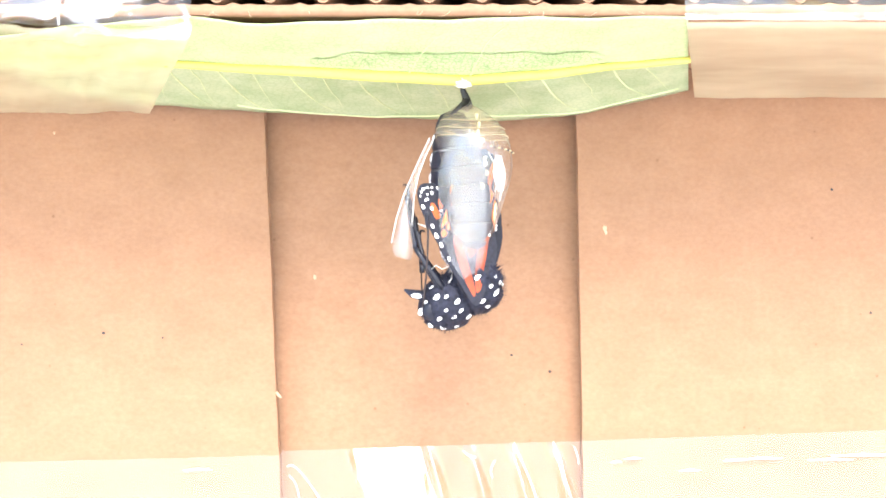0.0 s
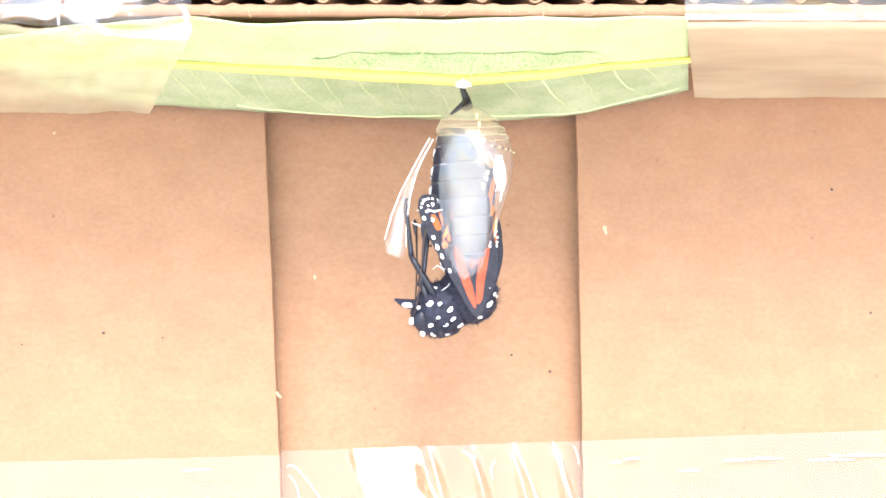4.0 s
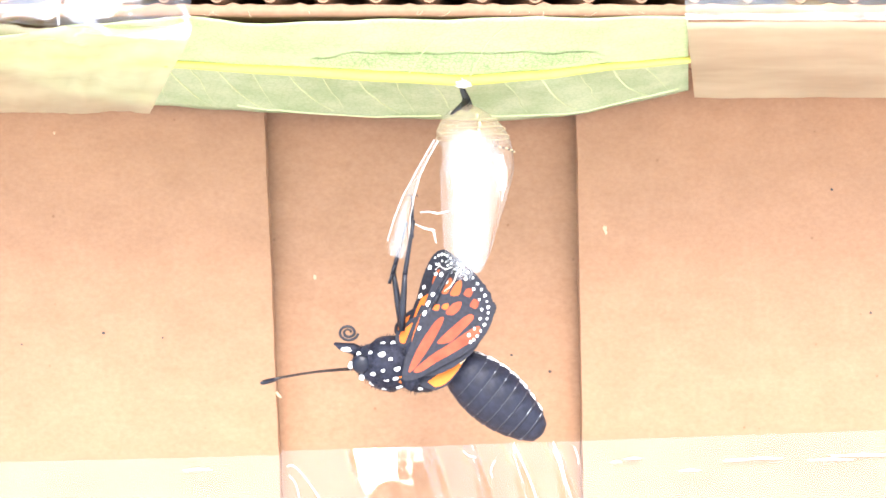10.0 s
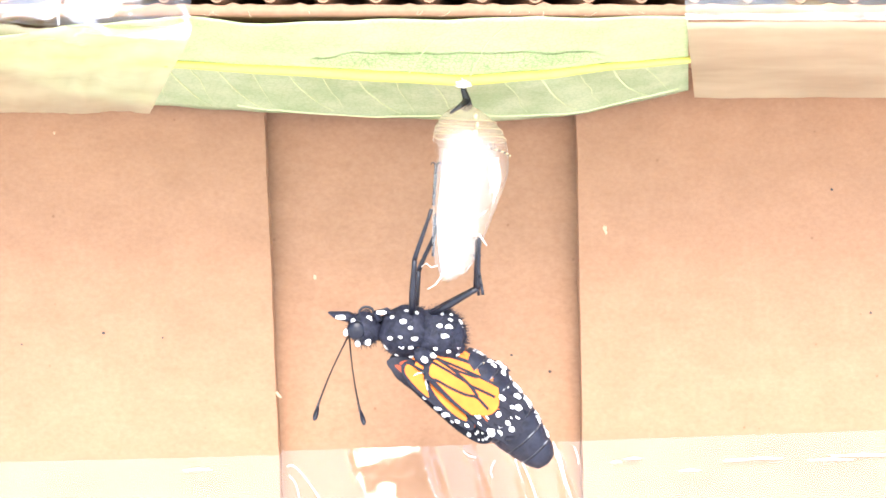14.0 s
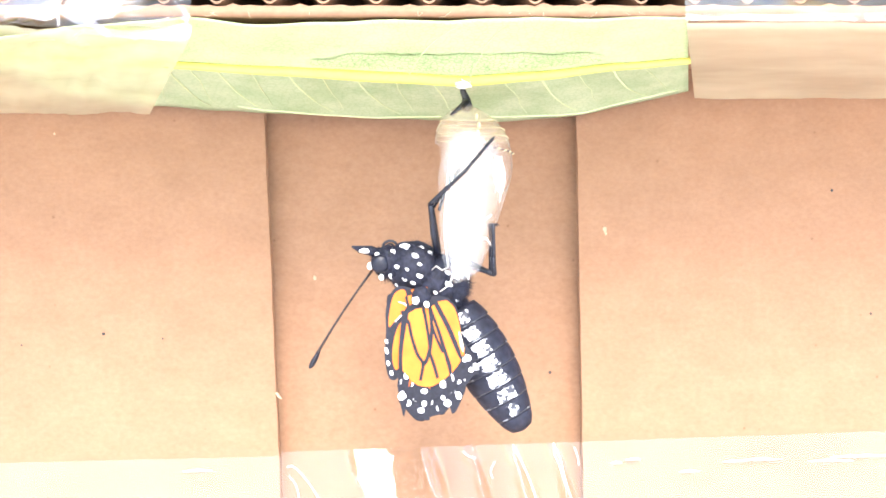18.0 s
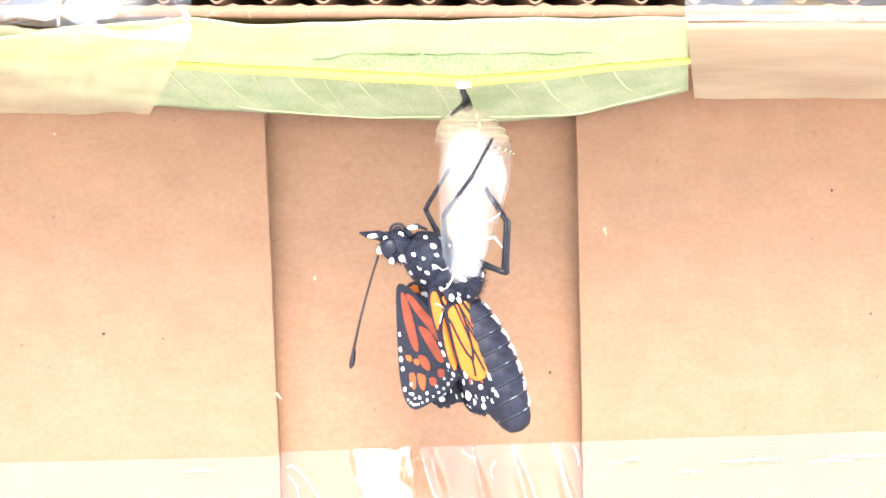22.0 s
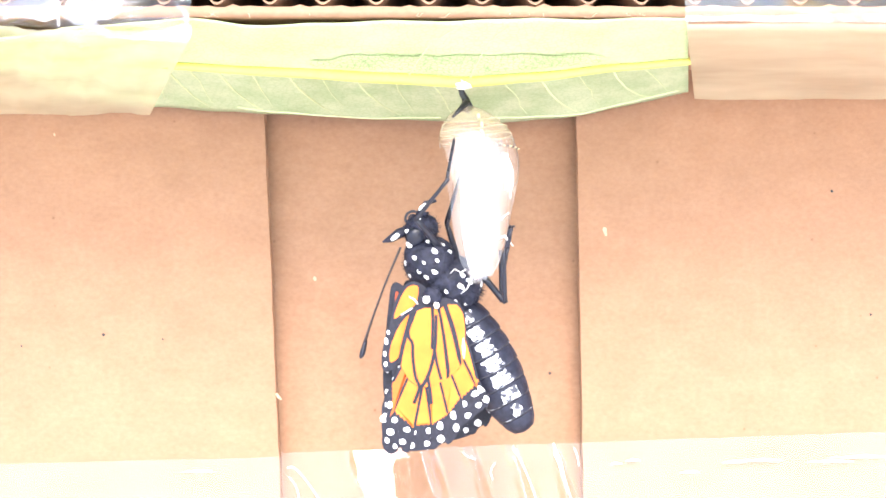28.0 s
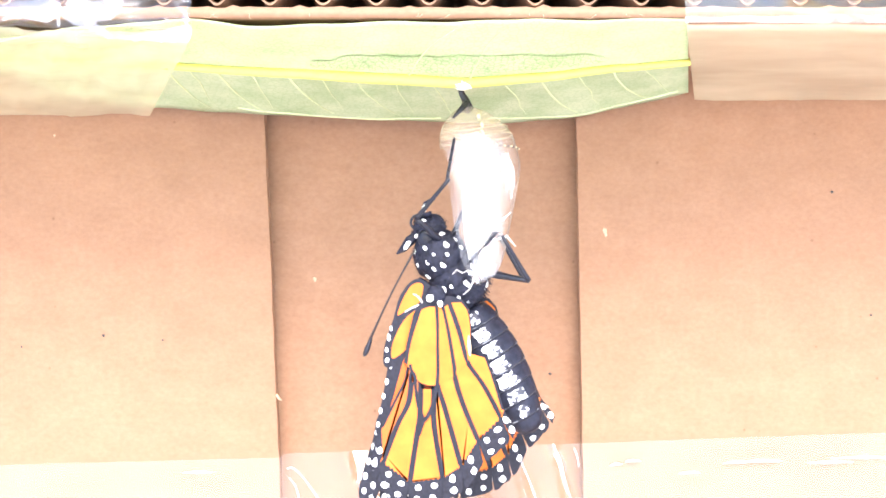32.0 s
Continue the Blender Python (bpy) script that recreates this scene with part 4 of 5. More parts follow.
def forewing():
    """Fore wing: a base piece, and a tip piece that slides out from behind it as the wing grows."""
    rnd = random.Random(31)
    small = []
    # two rows of small spots along the rounded outer margin
    rim = loop([(-18, 206), (-4, 220), (14, 218), (50, 202), (80, 179), (93, 150), (90, 112), (80, 92)], 3, False)
    for i, (x, z) in enumerate(rim[1:-1]):
        d = Vector((32 - x, 120 - z)).normalized()
        small.append((x + d.x * 5, z + d.y * 5, rnd.uniform(1.7, 2.7), 1.2))
        if i % 2 == 0:
            small.append((x + d.x * 17, z + d.y * 17, rnd.uniform(1.8, 3.0), 1.2))
    base = wing_cell("forewing_base", loop([(-6, -6), (-14, 40), (-20, 110), (-23, 165), (-18, 206), (-4, 224), (14, 222), (50, 206), (84, 182), (98, 150), (95, 112), (78, 76), (48, 38), (16, 0)], 4),
                     [([(0, 8), (-2, 40), (2, 80), (10, 112), (20, 116), (18, 70), (9, 20)], M_RED),
                      ([(25, 74), (40, 112), (56, 141), (67, 139), (58, 112), (46, 84)], M_RED),
                      ([(8, 14), (24, 48), (44, 78), (78, 129), (86, 112), (62, 74), (38, 42), (20, 16)], M_RED),
                      ([(18, 128), (24, 148), (36, 156), (38, 142), (30, 128)], M_RED),
                      ([(12, 160), (14, 184), (22, 190), (27, 166)], M_TAWNY), ([(-3, 158), (-4, 174), (0, 187), (6, 184), (8, 168), (6, 158)], M_TAWNY),
                      ([(-6, 124), (-5, 132), (3, 136), (4, 126)], M_ORANGE), ([(9, 132), (9, 140), (17, 144), (18, 134)], M_ORANGE),
                      ([(34, 170), (36, 182), (46, 184), (46, 170)], M_RED), ([(52, 156), (54, 170), (64, 168), (64, 156)], M_RED)],
                     [(-15, 112, 3, 1.8), (-16, 130, 3.4, 1.6), (-15, 148, 3, 1.4), (-16, 186, 3.4, 1.3), (-13, 84, 2.4, 1.7), (-2, 196, 2.6, 1.1), (-2, 178, 2.8, 1.3)] + small)
    tip = wing_cell("forewing_tip", loop([(-14, 60), (-18, 130), (-22, 200), (-18, 244), (-2, 262), (24, 258), (64, 232), (88, 190), (84, 130), (40, 70)], 4),
                    [([(4, 120), (-4, 180), (2, 220), (18, 216), (22, 160)], M_RED), ([(34, 130), (30, 190), (42, 212), (62, 196), (56, 150)], M_RED)],
                    [(-15, 150, 4, 1.8), (-17, 176, 4, 1.8), (-17, 204, 4.5, 1.6), (-12, 228, 4.5, 1.2), (-2, 246, 4.5, 1), (16, 248, 4.5, 1), (38, 238, 4.5, 1), (58, 224, 4.5, 1), (-4, 226, 3.5, 1), (12, 232, 3.5, 1), (32, 222, 3.5, 1), (74, 204, 4, 1)])
    return base, tip


def leg():
    """Three rigid joints, each drawn hanging from its upper end."""
    fe = part("femur", tube([pt(0, 0), pt(1, 40), pt(0, 80), pt(0, 100)], [6 * U, 6.5 * U, 5 * U, 4.5 * U], 8), M_LEG, FLY)
    ti = part("tibia", tube([pt(0, 0), pt(1, 10), pt(0, 70), pt(0, 95)], [4.8 * U, 4.4 * U, 3.4 * U, 3.6 * U], 8), M_LEG, FLY)
    bm = bmesh.new()
    for i in range(4):
        tube([pt(0, 18 * i), pt(0, 18 * i + 9), pt(0, 18 * i + 18)], [3 * U, 2.6 * U, 3.2 * U], 7, bm)
    for s in (-1, 1):
        tube([pt(0, 70), pt(s * 4, 76), pt(s * 8, 76), pt(s * 10, 72)], [2 * U, 1.6 * U, 1.2 * U, 0.5 * U], 5, bm)
    ta = part("tarsus", bm, M_LEG, FLY)
    return fe, ti, ta


THORAX = thorax()
HEAD, TONGUE = head()
ABDOMEN, RINGS = abdomen()
ANT_N, ANT_F = antenna(), antenna()
HW_N, HW_F = hindwing(), hindwing()
FW_N, FW_F = forewing(), forewing()
LEGS = [leg() for _ in range(4)]


# ---- small marks on the cardboard ----
def marks():
    for x, y, s, d in ((183, 590, 3.2, D_FLAP), (1472, 336, 3, D_FLAP), (1541, 554, 2.6, D_FLAP), (905, 629, 2.6, D_BACK), (973, 658, 3, D_BACK), (288, 598, 2, D_FLAP), (38, 610, 2, D_FLAP)):
        ob = part("dirt_speck", blob(s, 1.0, s * 0.9, (0, 0, 0), 10, 6, 0.5), M_STALK)
        ob.location = el(x, y, d)
        tagged(ob, "tiny dark speck stuck on the brown cardboard", "speck")
    for x, y, s, d in ((557, 491, 5, D_BACK), (1070, 405, 6, D_FLAP), (1072, 412, 4, D_FLAP), (96, 236, 3, D_FLAP)):
        ob = part("paper_fleck", blob(s * 0.7, 0.8, s, (0, 0, 0), 10, 6, 0.5), M_FIBRE)
        ob.location = el(x, y, d)
        tagged(ob, "pale paper fleck on the brown cardboard", "fleck")
    ob = part("torn_paper_curl", tube([pt(0, 0), pt(6, 8, -3), pt(12, 12, -5)], [3 * U, 3 * U, 1 * U], 6), M_FIBRE)
    ob.location = el(489, 694, D_FLAP - 0.0002)
    tagged(ob, "small curl of torn paper at the cut edge", "paper scrap")


marks()

# ---- how it all moves ----
TRACKS = {}


def key(what, t, *v):
    TRACKS.setdefault(what, []).append((t, v))


def value(what, t):
    """Values of a track at t, straight between its keys."""
    rows = TRACKS[what]
    if t <= rows[0][0]:
        return rows[0][1]
    for (t0, a), (t1, b) in zip(rows, rows[1:]):
        if t <= t1:
            f = (t - t0) / (t1 - t0)
            return tuple(p + (q - p) * f for p, q in zip(a, b))
    return rows[-1][1]


def set_at(x, y, down, depth, flip=0.0, lean=0.0):
    """Pose of a piece whose origin lies at a plan point and whose long axis points `down` degrees from straight down to the right."""
    m = Matrix.Rotation(radians(-down), 4, "Y") @ Matrix.Rotation(radians(flip), 4, "Z") @ Matrix.Rotation(radians(lean), 4, "X")
    return Matrix.Translation(el(x, y, 0) + Vector((0, depth, 0))) @ m


def motions():
    # body: thorax x, y, direction; head x, y, turn; abdomen waist x, y, direction; depth of the body in mm
    body = lambda t, *v: key("body", t, *v)
    body(0, 815, 518, 128, 772, 548, 6, 828, 470, 186, 0)
    body(1.5, 813, 520, 128, 770, 550, 6, 828, 472, 186, 0)
    body(3.5, 806, 530, 124, 758, 560, 4, 827, 484, 186, 0)
    body(5.5, 796, 540, 121, 752, 572, 4, 828, 505, 184, 0)
    body(6, 798, 546, 120, 756, 577, 4, 828, 512, 184, 0)
    body(7, 796, 566, 116, 756, 594, 4, 827, 532, 183, 0)
    body(8.6, 792, 585, 114, 756, 606, 4, 825, 556, 181, 0)
    body(9, 745, 612, 106, 692, 624, 4, 816, 592, 176, 0)
    body(9.2, 728, 630, 102, 673, 640, 4, 824, 602, 162, 0)
    body(9.3, 722, 633, 101, 660, 640, 4, 838, 600, 148, 0.2)
    body(9.4, 715, 634, 99, 650, 638, 4, 832, 592, 120, 0.4)
    body(9.5, 700, 634, 97, 630, 634, 4, 804, 632, 88, 0.6)
    body(9.7, 715, 640, 97, 650, 640, 4, 806, 645, 58, 0.8)
    body(10.2, 718, 642, 96, 648, 642, 3, 808, 650, 46, 1)
    body(11, 722, 648, 95, 652, 655, 2, 812, 650, 43, 1)
    body(11.5, 722, 628, 88, 645, 642, 0, 818, 652, 35, 1.6)
    body(11.8, 740, 604, 86, 648, 612, -4, 822, 645, 42, 2)
    body(12, 741, 588, 81, 660, 590, -2, 828, 636, 54, 2.4)
    body(12.4, 745, 578, 86, 648, 585, 0, 838, 622, 52, 3)
    body(12.8, 775, 548, 70, 715, 545, 0, 832, 620, 27, 3.4)
    body(13, 740, 568, 82, 662, 570, 0, 815, 622, 41, 3.5)
    body(13.4, 748, 590, 83, 636, 578, 0, 803, 632, 42, 3.5)
    body(14, 748, 594, 83, 638, 584, 0, 803, 640, 42, 3.5)
    body(14.5, 778, 545, 64, 728, 535, 0, 825, 615, 22, 3.5)
    body(16.5, 748, 491, 72, 670, 480, 0, 811, 535, 33, 3.8)
    body(17, 754, 517, 78, 646, 508, 0, 808, 548, 42, 4)
    body(17.8, 750, 509, 76, 652, 500, 0, 806, 545, 40, 4)
    body(18, 758, 487, 62, 680, 464, 0, 806, 545, 29, 4)
    body(18.5, 764, 483, 62, 684, 438, 0, 812, 538, 32, 4)
    body(19, 764, 484, 56, 686, 434, 0, 810, 540, 28, 4)
    body(19.5, 768, 481, 58, 690, 434, 0, 814, 538, 32, 4)
    body(20, 763, 486, 54, 706, 433, -4, 804, 552, 27, 4)
    body(20.5, 771, 481, 56, 694, 434, -2, 814, 538, 31, 4)
    body(21, 774, 484, 52, 690, 438, -4, 808, 540, 25, 4)
    body(21.5, 774, 481, 55, 688, 436, -2, 812, 538, 29, 4)
    body(22, 785, 473, 54, 696, 434, -5, 814, 540, 26, 4)
    body(22.5, 774, 483, 52, 692, 436, -4, 806, 540, 26, 4)
    body(23, 781, 471, 54, 703, 432, -6, 816, 545, 24, 4)
    body(23.5, 776, 475, 56, 690, 434, -2, 814, 535, 29, 4)
    body(24, 774, 474, 56, 690, 438, -2, 818, 540, 30, 4)
    body(24.5, 776, 474, 56, 690, 436, -4, 814, 536, 28, 4)
    body(25, 781, 475, 54, 697, 438, -6, 814, 545, 24, 4)
    body(25.5, 778, 475, 54, 704, 428, -8, 812, 540, 27, 4)
    body(27.5, 782, 481, 49, 738, 409, -38, 808, 542, 28, 4)
    body(28, 784, 482, 49, 740, 409, -40, 810, 545, 29, 4)
    body(28.7, 788, 480, 47, 744, 408, -44, 812, 542, 27, 4)
    body(29, 800, 477, 38, 762, 415, -58, 836, 544, 9, 4)
    body(29.4, 798, 477, 38, 758, 415, -56, 830, 544, 17, 4)
    body(30, 796, 475, 40, 752, 412, -56, 820, 542, 23, 4)
    body(30.5, 796, 475, 40, 752, 412, -56, 820, 542, 25, 4)
    body(30.6, 776, 471, 54, 704, 424, -10, 794, 535, 39, 4)
    body(30.8, 794, 474, 42, 745, 412, -48, 818, 542, 27, 4)
    body(31, 794, 473, 42, 752, 412, -54, 820, 545, 28, 4)
    body(32, 798, 471, 40, 757, 410, -58, 824, 545, 29, 4)

    # near wings: fore wing root x, y, direction, flip; hind wing root x, y, direction, flip; growth of both
    near = lambda t, *v: key("near", t, *v)
    near(0, 840, 530, 201, 154, 844, 455, 194, 140, 0, 0)
    near(3.5, 841, 545, 201, 154, 844, 470, 194, 140, 0, 0)
    near(5.5, 843, 566, 201, 155, 845, 490, 194, 140, 0, 0)
    near(6, 843, 573, 201, 157, 846, 496, 194, 140, 0, 0)
    near(7, 834, 590, 198, 162, 845, 510, 194, 142, 0, 0)
    near(8.6, 818, 612, 190, 168, 838, 545, 190, 150, 0, 0)
    near(9.0, 757, 642, 170, 176, 791, 622, 172, 174, 0, 0)
    near(9.2, 742, 654, 166, 174, 765, 653, 166, 174, 0, 0)
    near(9.4, 726, 654, 160, 180, 751, 659, 160, 180, 0, 0)
    near(9.5, 706, 652, 157, 180, 732, 658, 157, 180, 0, 0)
    near(9.7, 718, 658, 157, 180, 744, 664, 157, 180, 0, 0)
    near(11, 730, 668, 153, 180, 757, 674, 153, 180, 0, 0)
    near(11.5, 722, 668, 148, 160, 759, 657, 148, 160, 0, 0)
    near(11.8, 712, 655, 114, 120, 775, 620, 118, 130, 0, 0)
    near(12, 704, 646, 93, 68, 788, 606, 108, 84, 0, 0)
    near(12.4, 704, 638, 82, 45, 782, 605, 80, 42, 0, 0)
    near(12.8, 775, 612, 70, 62, 800, 602, 76, 58, 0, 0)
    near(13.0, 745, 620, 60, 64, 775, 616, 64, 66, 0, 0)
    near(13.4, 690, 640, 53, 25, 752, 634, 58, 42, 0, 0)
    near(14, 692, 644, 52, 25, 756, 634, 57, 42, 0, 0)
    near(14.5, 790, 615, 58, 55, 805, 605, 55, 58, 0, 0)
    near(16.5, 694, 535, 22, 5, 752, 535, 16, 0, 0, 0)
    near(17, 694, 560, 37, 10, 748, 552, 32, 8, 0, 0)
    near(17.8, 694, 552, 33, 8, 748, 548, 28, 6, 0, 0)
    near(18, 692, 528, 14, 4, 748, 532, 7, 2, 0, 0)
    near(18.5, 706, 520, 24, 12, 768, 528, 23, 16, 0, 0)
    near(19, 702, 520, 15, 8, 760, 528, 14, 10, 0, 0)
    near(19.5, 712, 518, 20, 30, 778, 528, 24, 36, 0, 0)
    near(20, 694, 532, 6, 2, 748, 536, 6, 2, 0, 0)
    near(20.5, 712, 518, 20, 34, 778, 528, 23, 36, 0, 0)
    near(21, 698, 526, 7, 4, 755, 532, 7, 4, 0.02, 0)
    near(21.5, 708, 520, 16, 22, 770, 528, 17, 20, 0.02, 0)
    near(22, 764, 520, 20, 50, 800, 528, 22, 54, 0.02, 0)
    near(22.5, 700, 525, 8, 6, 756, 530, 7, 6, 0.02, 0)
    near(23, 770, 518, 18, 56, 812, 530, 21, 54, 0.02, 0.04)
    near(23.5, 712, 520, 20, 30, 780, 528, 21, 34, 0.02, 0.04)
    near(24, 712, 518, 24, 32, 782, 526, 22, 32, 0.02, 0.04)
    near(24.5, 725, 520, 20, 40, 785, 528, 20, 38, 0.02, 0.05)
    near(25, 770, 520, 19, 52, 808, 532, 21, 54, 0.03, 0.06)
    near(25.5, 710, 515, 8, 16, 768, 526, 10, 12, 0.1, 0.12)
    near(27.5, 702, 505, 1, 4, 767, 529, -1, 4, 0.34, 0.3)
    near(28, 700, 506, 0, 4, 766, 531, -3, 4, 0.42, 0.36)
    near(28.7, 704, 504, 0, 4, 766, 529, -3, 4, 0.48, 0.42)
    near(29, 728, 500, -2, 14, 768, 524, -5, 32, 0.60, 0.46)
    near(29.4, 728, 500, -2, 8, 768, 524, -5, 20, 0.62, 0.52)
    near(30, 728, 500, -2, 0, 770, 524, -5, -2, 0.68, 0.64)
    near(30.5, 730, 500, -2, 0, 770, 525, -3, -2, 0.73, 0.76)
    near(30.6, 712, 508, 10, 6, 755, 528, 13, 6, 0.74, 0.78)
    near(30.8, 728, 502, -1, 0, 770, 525, 0, 0, 0.77, 0.82)
    near(31, 734, 500, -6, 0, 770, 528, -5, 0, 0.77, 0.88)
    near(32, 738, 500, -7, 0, 773, 527, -1, 0, 1, 1)

    # far wings: fore wing root x, y, direction, flip; hind wing x, y, direction, flip
    far = lambda t, *v: key("far", t, *v)
    far(0, 838, 524, 200, 168, 840, 450, 190, 140)
    far(6, 840, 569, 200, 168, 842, 490, 190, 140)
    far(8.6, 820, 606, 188, 180, 836, 540, 189, 150)
    far(9.0, 768, 636, 174, 180, 799, 616, 170, 180)
    far(9.4, 724, 648, 166, 180, 749, 649, 163, 180)
    far(9.7, 716, 652, 163, 180, 742, 654, 160, 180)
    far(11, 728, 660, 159, 180, 756, 663, 156, 180)
    far(11.5, 738, 650, 140, 170, 790, 625, 148, 170)
    far(11.8, 745, 630, 125, 140, 785, 605, 128, 135)
    far(12, 770, 606, 113, 146, 797, 584, 122, 96)
    far(12.4, 745, 618, 85, 70, 800, 590, 105, 85)
    far(12.8, 738, 610, 6, 15, 785, 605, 60, 62)
    far(13.0, 680, 626, 60, 30, 778, 612, 66, 45)
    far(13.4, 694, 640, 52, 10, 754, 634, 58, 46)
    far(13.7, 712, 625, 22, 10, 768, 618, 52, 25)
    far(14, 694, 644, 51, 10, 756, 634, 57, 46)
    far(14.5, 724, 605, 4, -8, 768, 602, 6, 0)
    far(16.5, 700, 530, 20, 0, 756, 535, 14, -6)
    far(17, 700, 556, 35, 0, 754, 550, 30, -6)
    far(18, 698, 525, 12, 0, 752, 530, 5, -8)
    far(19, 704, 518, 11, -4, 762, 526, 12, -10)
    far(19.5, 702, 518, 11, -14, 765, 526, 14, -14)
    far(20, 700, 528, 4, 0, 752, 534, 4, -6)
    far(20.5, 702, 518, 11, -14, 765, 526, 14, -14)
    far(21, 702, 524, 5, -4, 760, 530, 8, -8)
    far(21.5, 704, 520, 8, -8, 765, 526, 10, -10)
    far(22, 706, 512, 7, -18, 765, 525, 12, -18)
    far(22.5, 704, 522, 5, -4, 760, 528, 8, -8)
    far(23, 712, 508, 1, -20, 770, 525, 9, -20)
    far(24, 702, 516, 15, -14, 768, 526, 15, -14)
    far(25, 708, 517, 3, -20, 775, 528, 8, -20)
    far(25.5, 708, 512, 5, -8, 770, 526, 8, -10)
    far(28, 720, 504, 2, 0, 780, 528, 10, 0)
    far(29, 735, 500, -2, 0, 796, 524, -4, 0)
    far(30, 736, 500, -2, 0, 806, 530, 3, 0)
    far(30.5, 738, 500, -1, 0, 814, 532, 5, 0)
    far(30.6, 722, 508, 9, 0, 790, 526, 16, 0)
    far(30.8, 736, 500, 0, 0, 818, 532, 5, 0)
    far(32, 742, 498, -1, 0, 824, 534, 6, 0)

    # roll of the abdomen round its length; how far the tongue is stretched out
    for t, v in ((0, 95), (9.2, 95), (11, 88), (12, 84), (14, 84), (16.5, 10), (17.8, 12), (18, 6), (19, 16), (20, 8), (21.5, 16), (22, 84), (22.5, 14), (23, 84), (23.5, 34), (24, 36), (25, 74), (25.5, 18), (28, 10), (29, 8), (30, 8), (32, 6)):
        key("roll", t, v)
    for t, v in ((0, 0), (9, 0), (9.5, 0.8), (10, 1), (11, 0.8), (11.6, 0), (12.4, -0.35), (32, -0.35)):
        key("tongue", t, v)

    # antennae: direction and lean of the near one, of the far one
    ant = lambda t, *v: key("ant", t, *v)
    ant(0, 176, 30, 184, -30)
    ant(8.6, 170, 30, 174, -20)
    ant(9.0, 163, 30, 166, 0)
    ant(9.2, 176, 40, 180, 20)
    ant(9.7, 266, 48, 266, 48)
    ant(10.2, 276, 48, 277, 50)
    ant(11, 328, 42, 306, 48)
    ant(11.5, 326, 25, 330, 50)
    ant(12, 308, 5, 345, 70)
    ant(12.4, 320, 20, 352, 60)
    ant(12.8, 306, 0, 306, 0)
    ant(13.0, 312, 5, 312, 5)
    ant(13.4, 340, 50, 375, 46)
    ant(14, 340, 50, 374, 46)
    ant(14.5, 300, 0, 302, 4)
    ant(16.5, 323, 5, 354, 50)
    ant(17, 329, 5, 344, 45)
    ant(18, 327, 0, 327, 0)
    ant(19, 338, 3, 357, 44)
    ant(20, 326, 0, 326, 0)
    ant(21, 336, 0, 336, 0)
    ant(22, 346, 2, 346, 2)
    ant(23, 340, 5, 340, 5)
    ant(24, 361, 4, 361, 4)
    ant(25, 344, 0, 344, 0)
    ant(25.5, 350, 0, 350, 0)
    ant(27.5, 341, 0, 341, 0)
    ant(28.7, 338, 0, 338, 0)
    ant(29, 335, 0, 335, 0)
    ant(30, 339, 0, 339, 0)
    ant(32, 334, 0, 334, 0)

    # legs: hip, knee, ankle, claw
    mid = lambda t, *v: key("leg0", t, *v)
    mid(0, 765, 482, 736, 440, 726, 384, 722, 330)
    mid(7, 748, 510, 722, 462, 720, 410, 716, 370)
    mid(8.6, 748, 520, 732, 470, 731, 410, 730, 370)
    mid(9.2, 720, 555, 725, 480, 736, 400, 735, 350)
    mid(9.7, 712, 565, 714, 480, 728, 400, 728, 345)
    mid(11, 716, 575, 730, 500, 739, 420, 738, 360)
    mid(11.3, 718, 560, 690, 500, 700, 450, 712, 400)
    mid(11.5, 725, 560, 722, 490, 740, 440, 740, 412)
    mid(12, 735, 550, 718, 455, 748, 395, 747, 348)
    mid(12.4, 732, 530, 722, 440, 757, 362, 769, 285)
    mid(12.8, 762, 510, 764, 425, 768, 352, 770, 282)
    mid(13.4, 730, 545, 730, 450, 764, 365, 772, 290)
    mid(14, 730, 545, 734, 460, 768, 360, 772, 292)
    mid(14.5, 770, 515, 772, 425, 769, 350, 772, 285)
    mid(16.5, 762, 452, 730, 352, 766, 278, 782, 206)
    mid(17, 742, 458, 706, 375, 758, 304, 793, 248)
    mid(17.8, 745, 455, 720, 372, 780, 304, 830, 250)
    mid(18, 774, 450, 762, 362, 822, 306, 870, 250)
    mid(19, 780, 438, 756, 368, 828, 312, 868, 254)
    mid(20, 785, 442, 765, 366, 826, 308, 870, 250)
    mid(22, 790, 440, 784, 382, 832, 318, 868, 252)
    mid(23, 795, 432, 788, 388, 832, 318, 866, 254)
    mid(24, 788, 440, 770, 375, 830, 318, 868, 252)
    mid(25, 795, 432, 788, 390, 832, 318, 866, 254)
    mid(25.5, 785, 430, 745, 385, 790, 325, 815, 255)
    mid(27.5, 775, 430, 738, 388, 790, 322, 803, 250)
    mid(28.7, 775, 430, 736, 386, 790, 322, 803, 250)
    mid(29, 775, 420, 732, 370, 787, 318, 803, 252)
    mid(30, 775, 420, 734, 380, 790, 322, 803, 250)
    mid(32, 778, 420, 738, 384, 790, 322, 803, 248)
    fm = lambda t, *v: key("leg1", t, *v)
    fm(0, 768, 482, 742, 446, 734, 404, 728, 360)
    fm(8.6, 745, 535, 716, 480, 712, 440, 710, 420)
    fm(9.2, 716, 560, 698, 480, 712, 440, 712, 430)
    fm(9.7, 706, 565, 694, 480, 704, 440, 708, 430)
    fm(11, 714, 575, 698, 495, 706, 470, 712, 440)
    fm(11.5, 720, 560, 676, 502, 722, 468, 740, 430)
    fm(12, 738, 550, 702, 488, 728, 446, 744, 400)
    fm(12.4, 732, 530, 706, 486, 726, 430, 750, 360)
    fm(12.8, 748, 510, 696, 486, 740, 430, 756, 360)
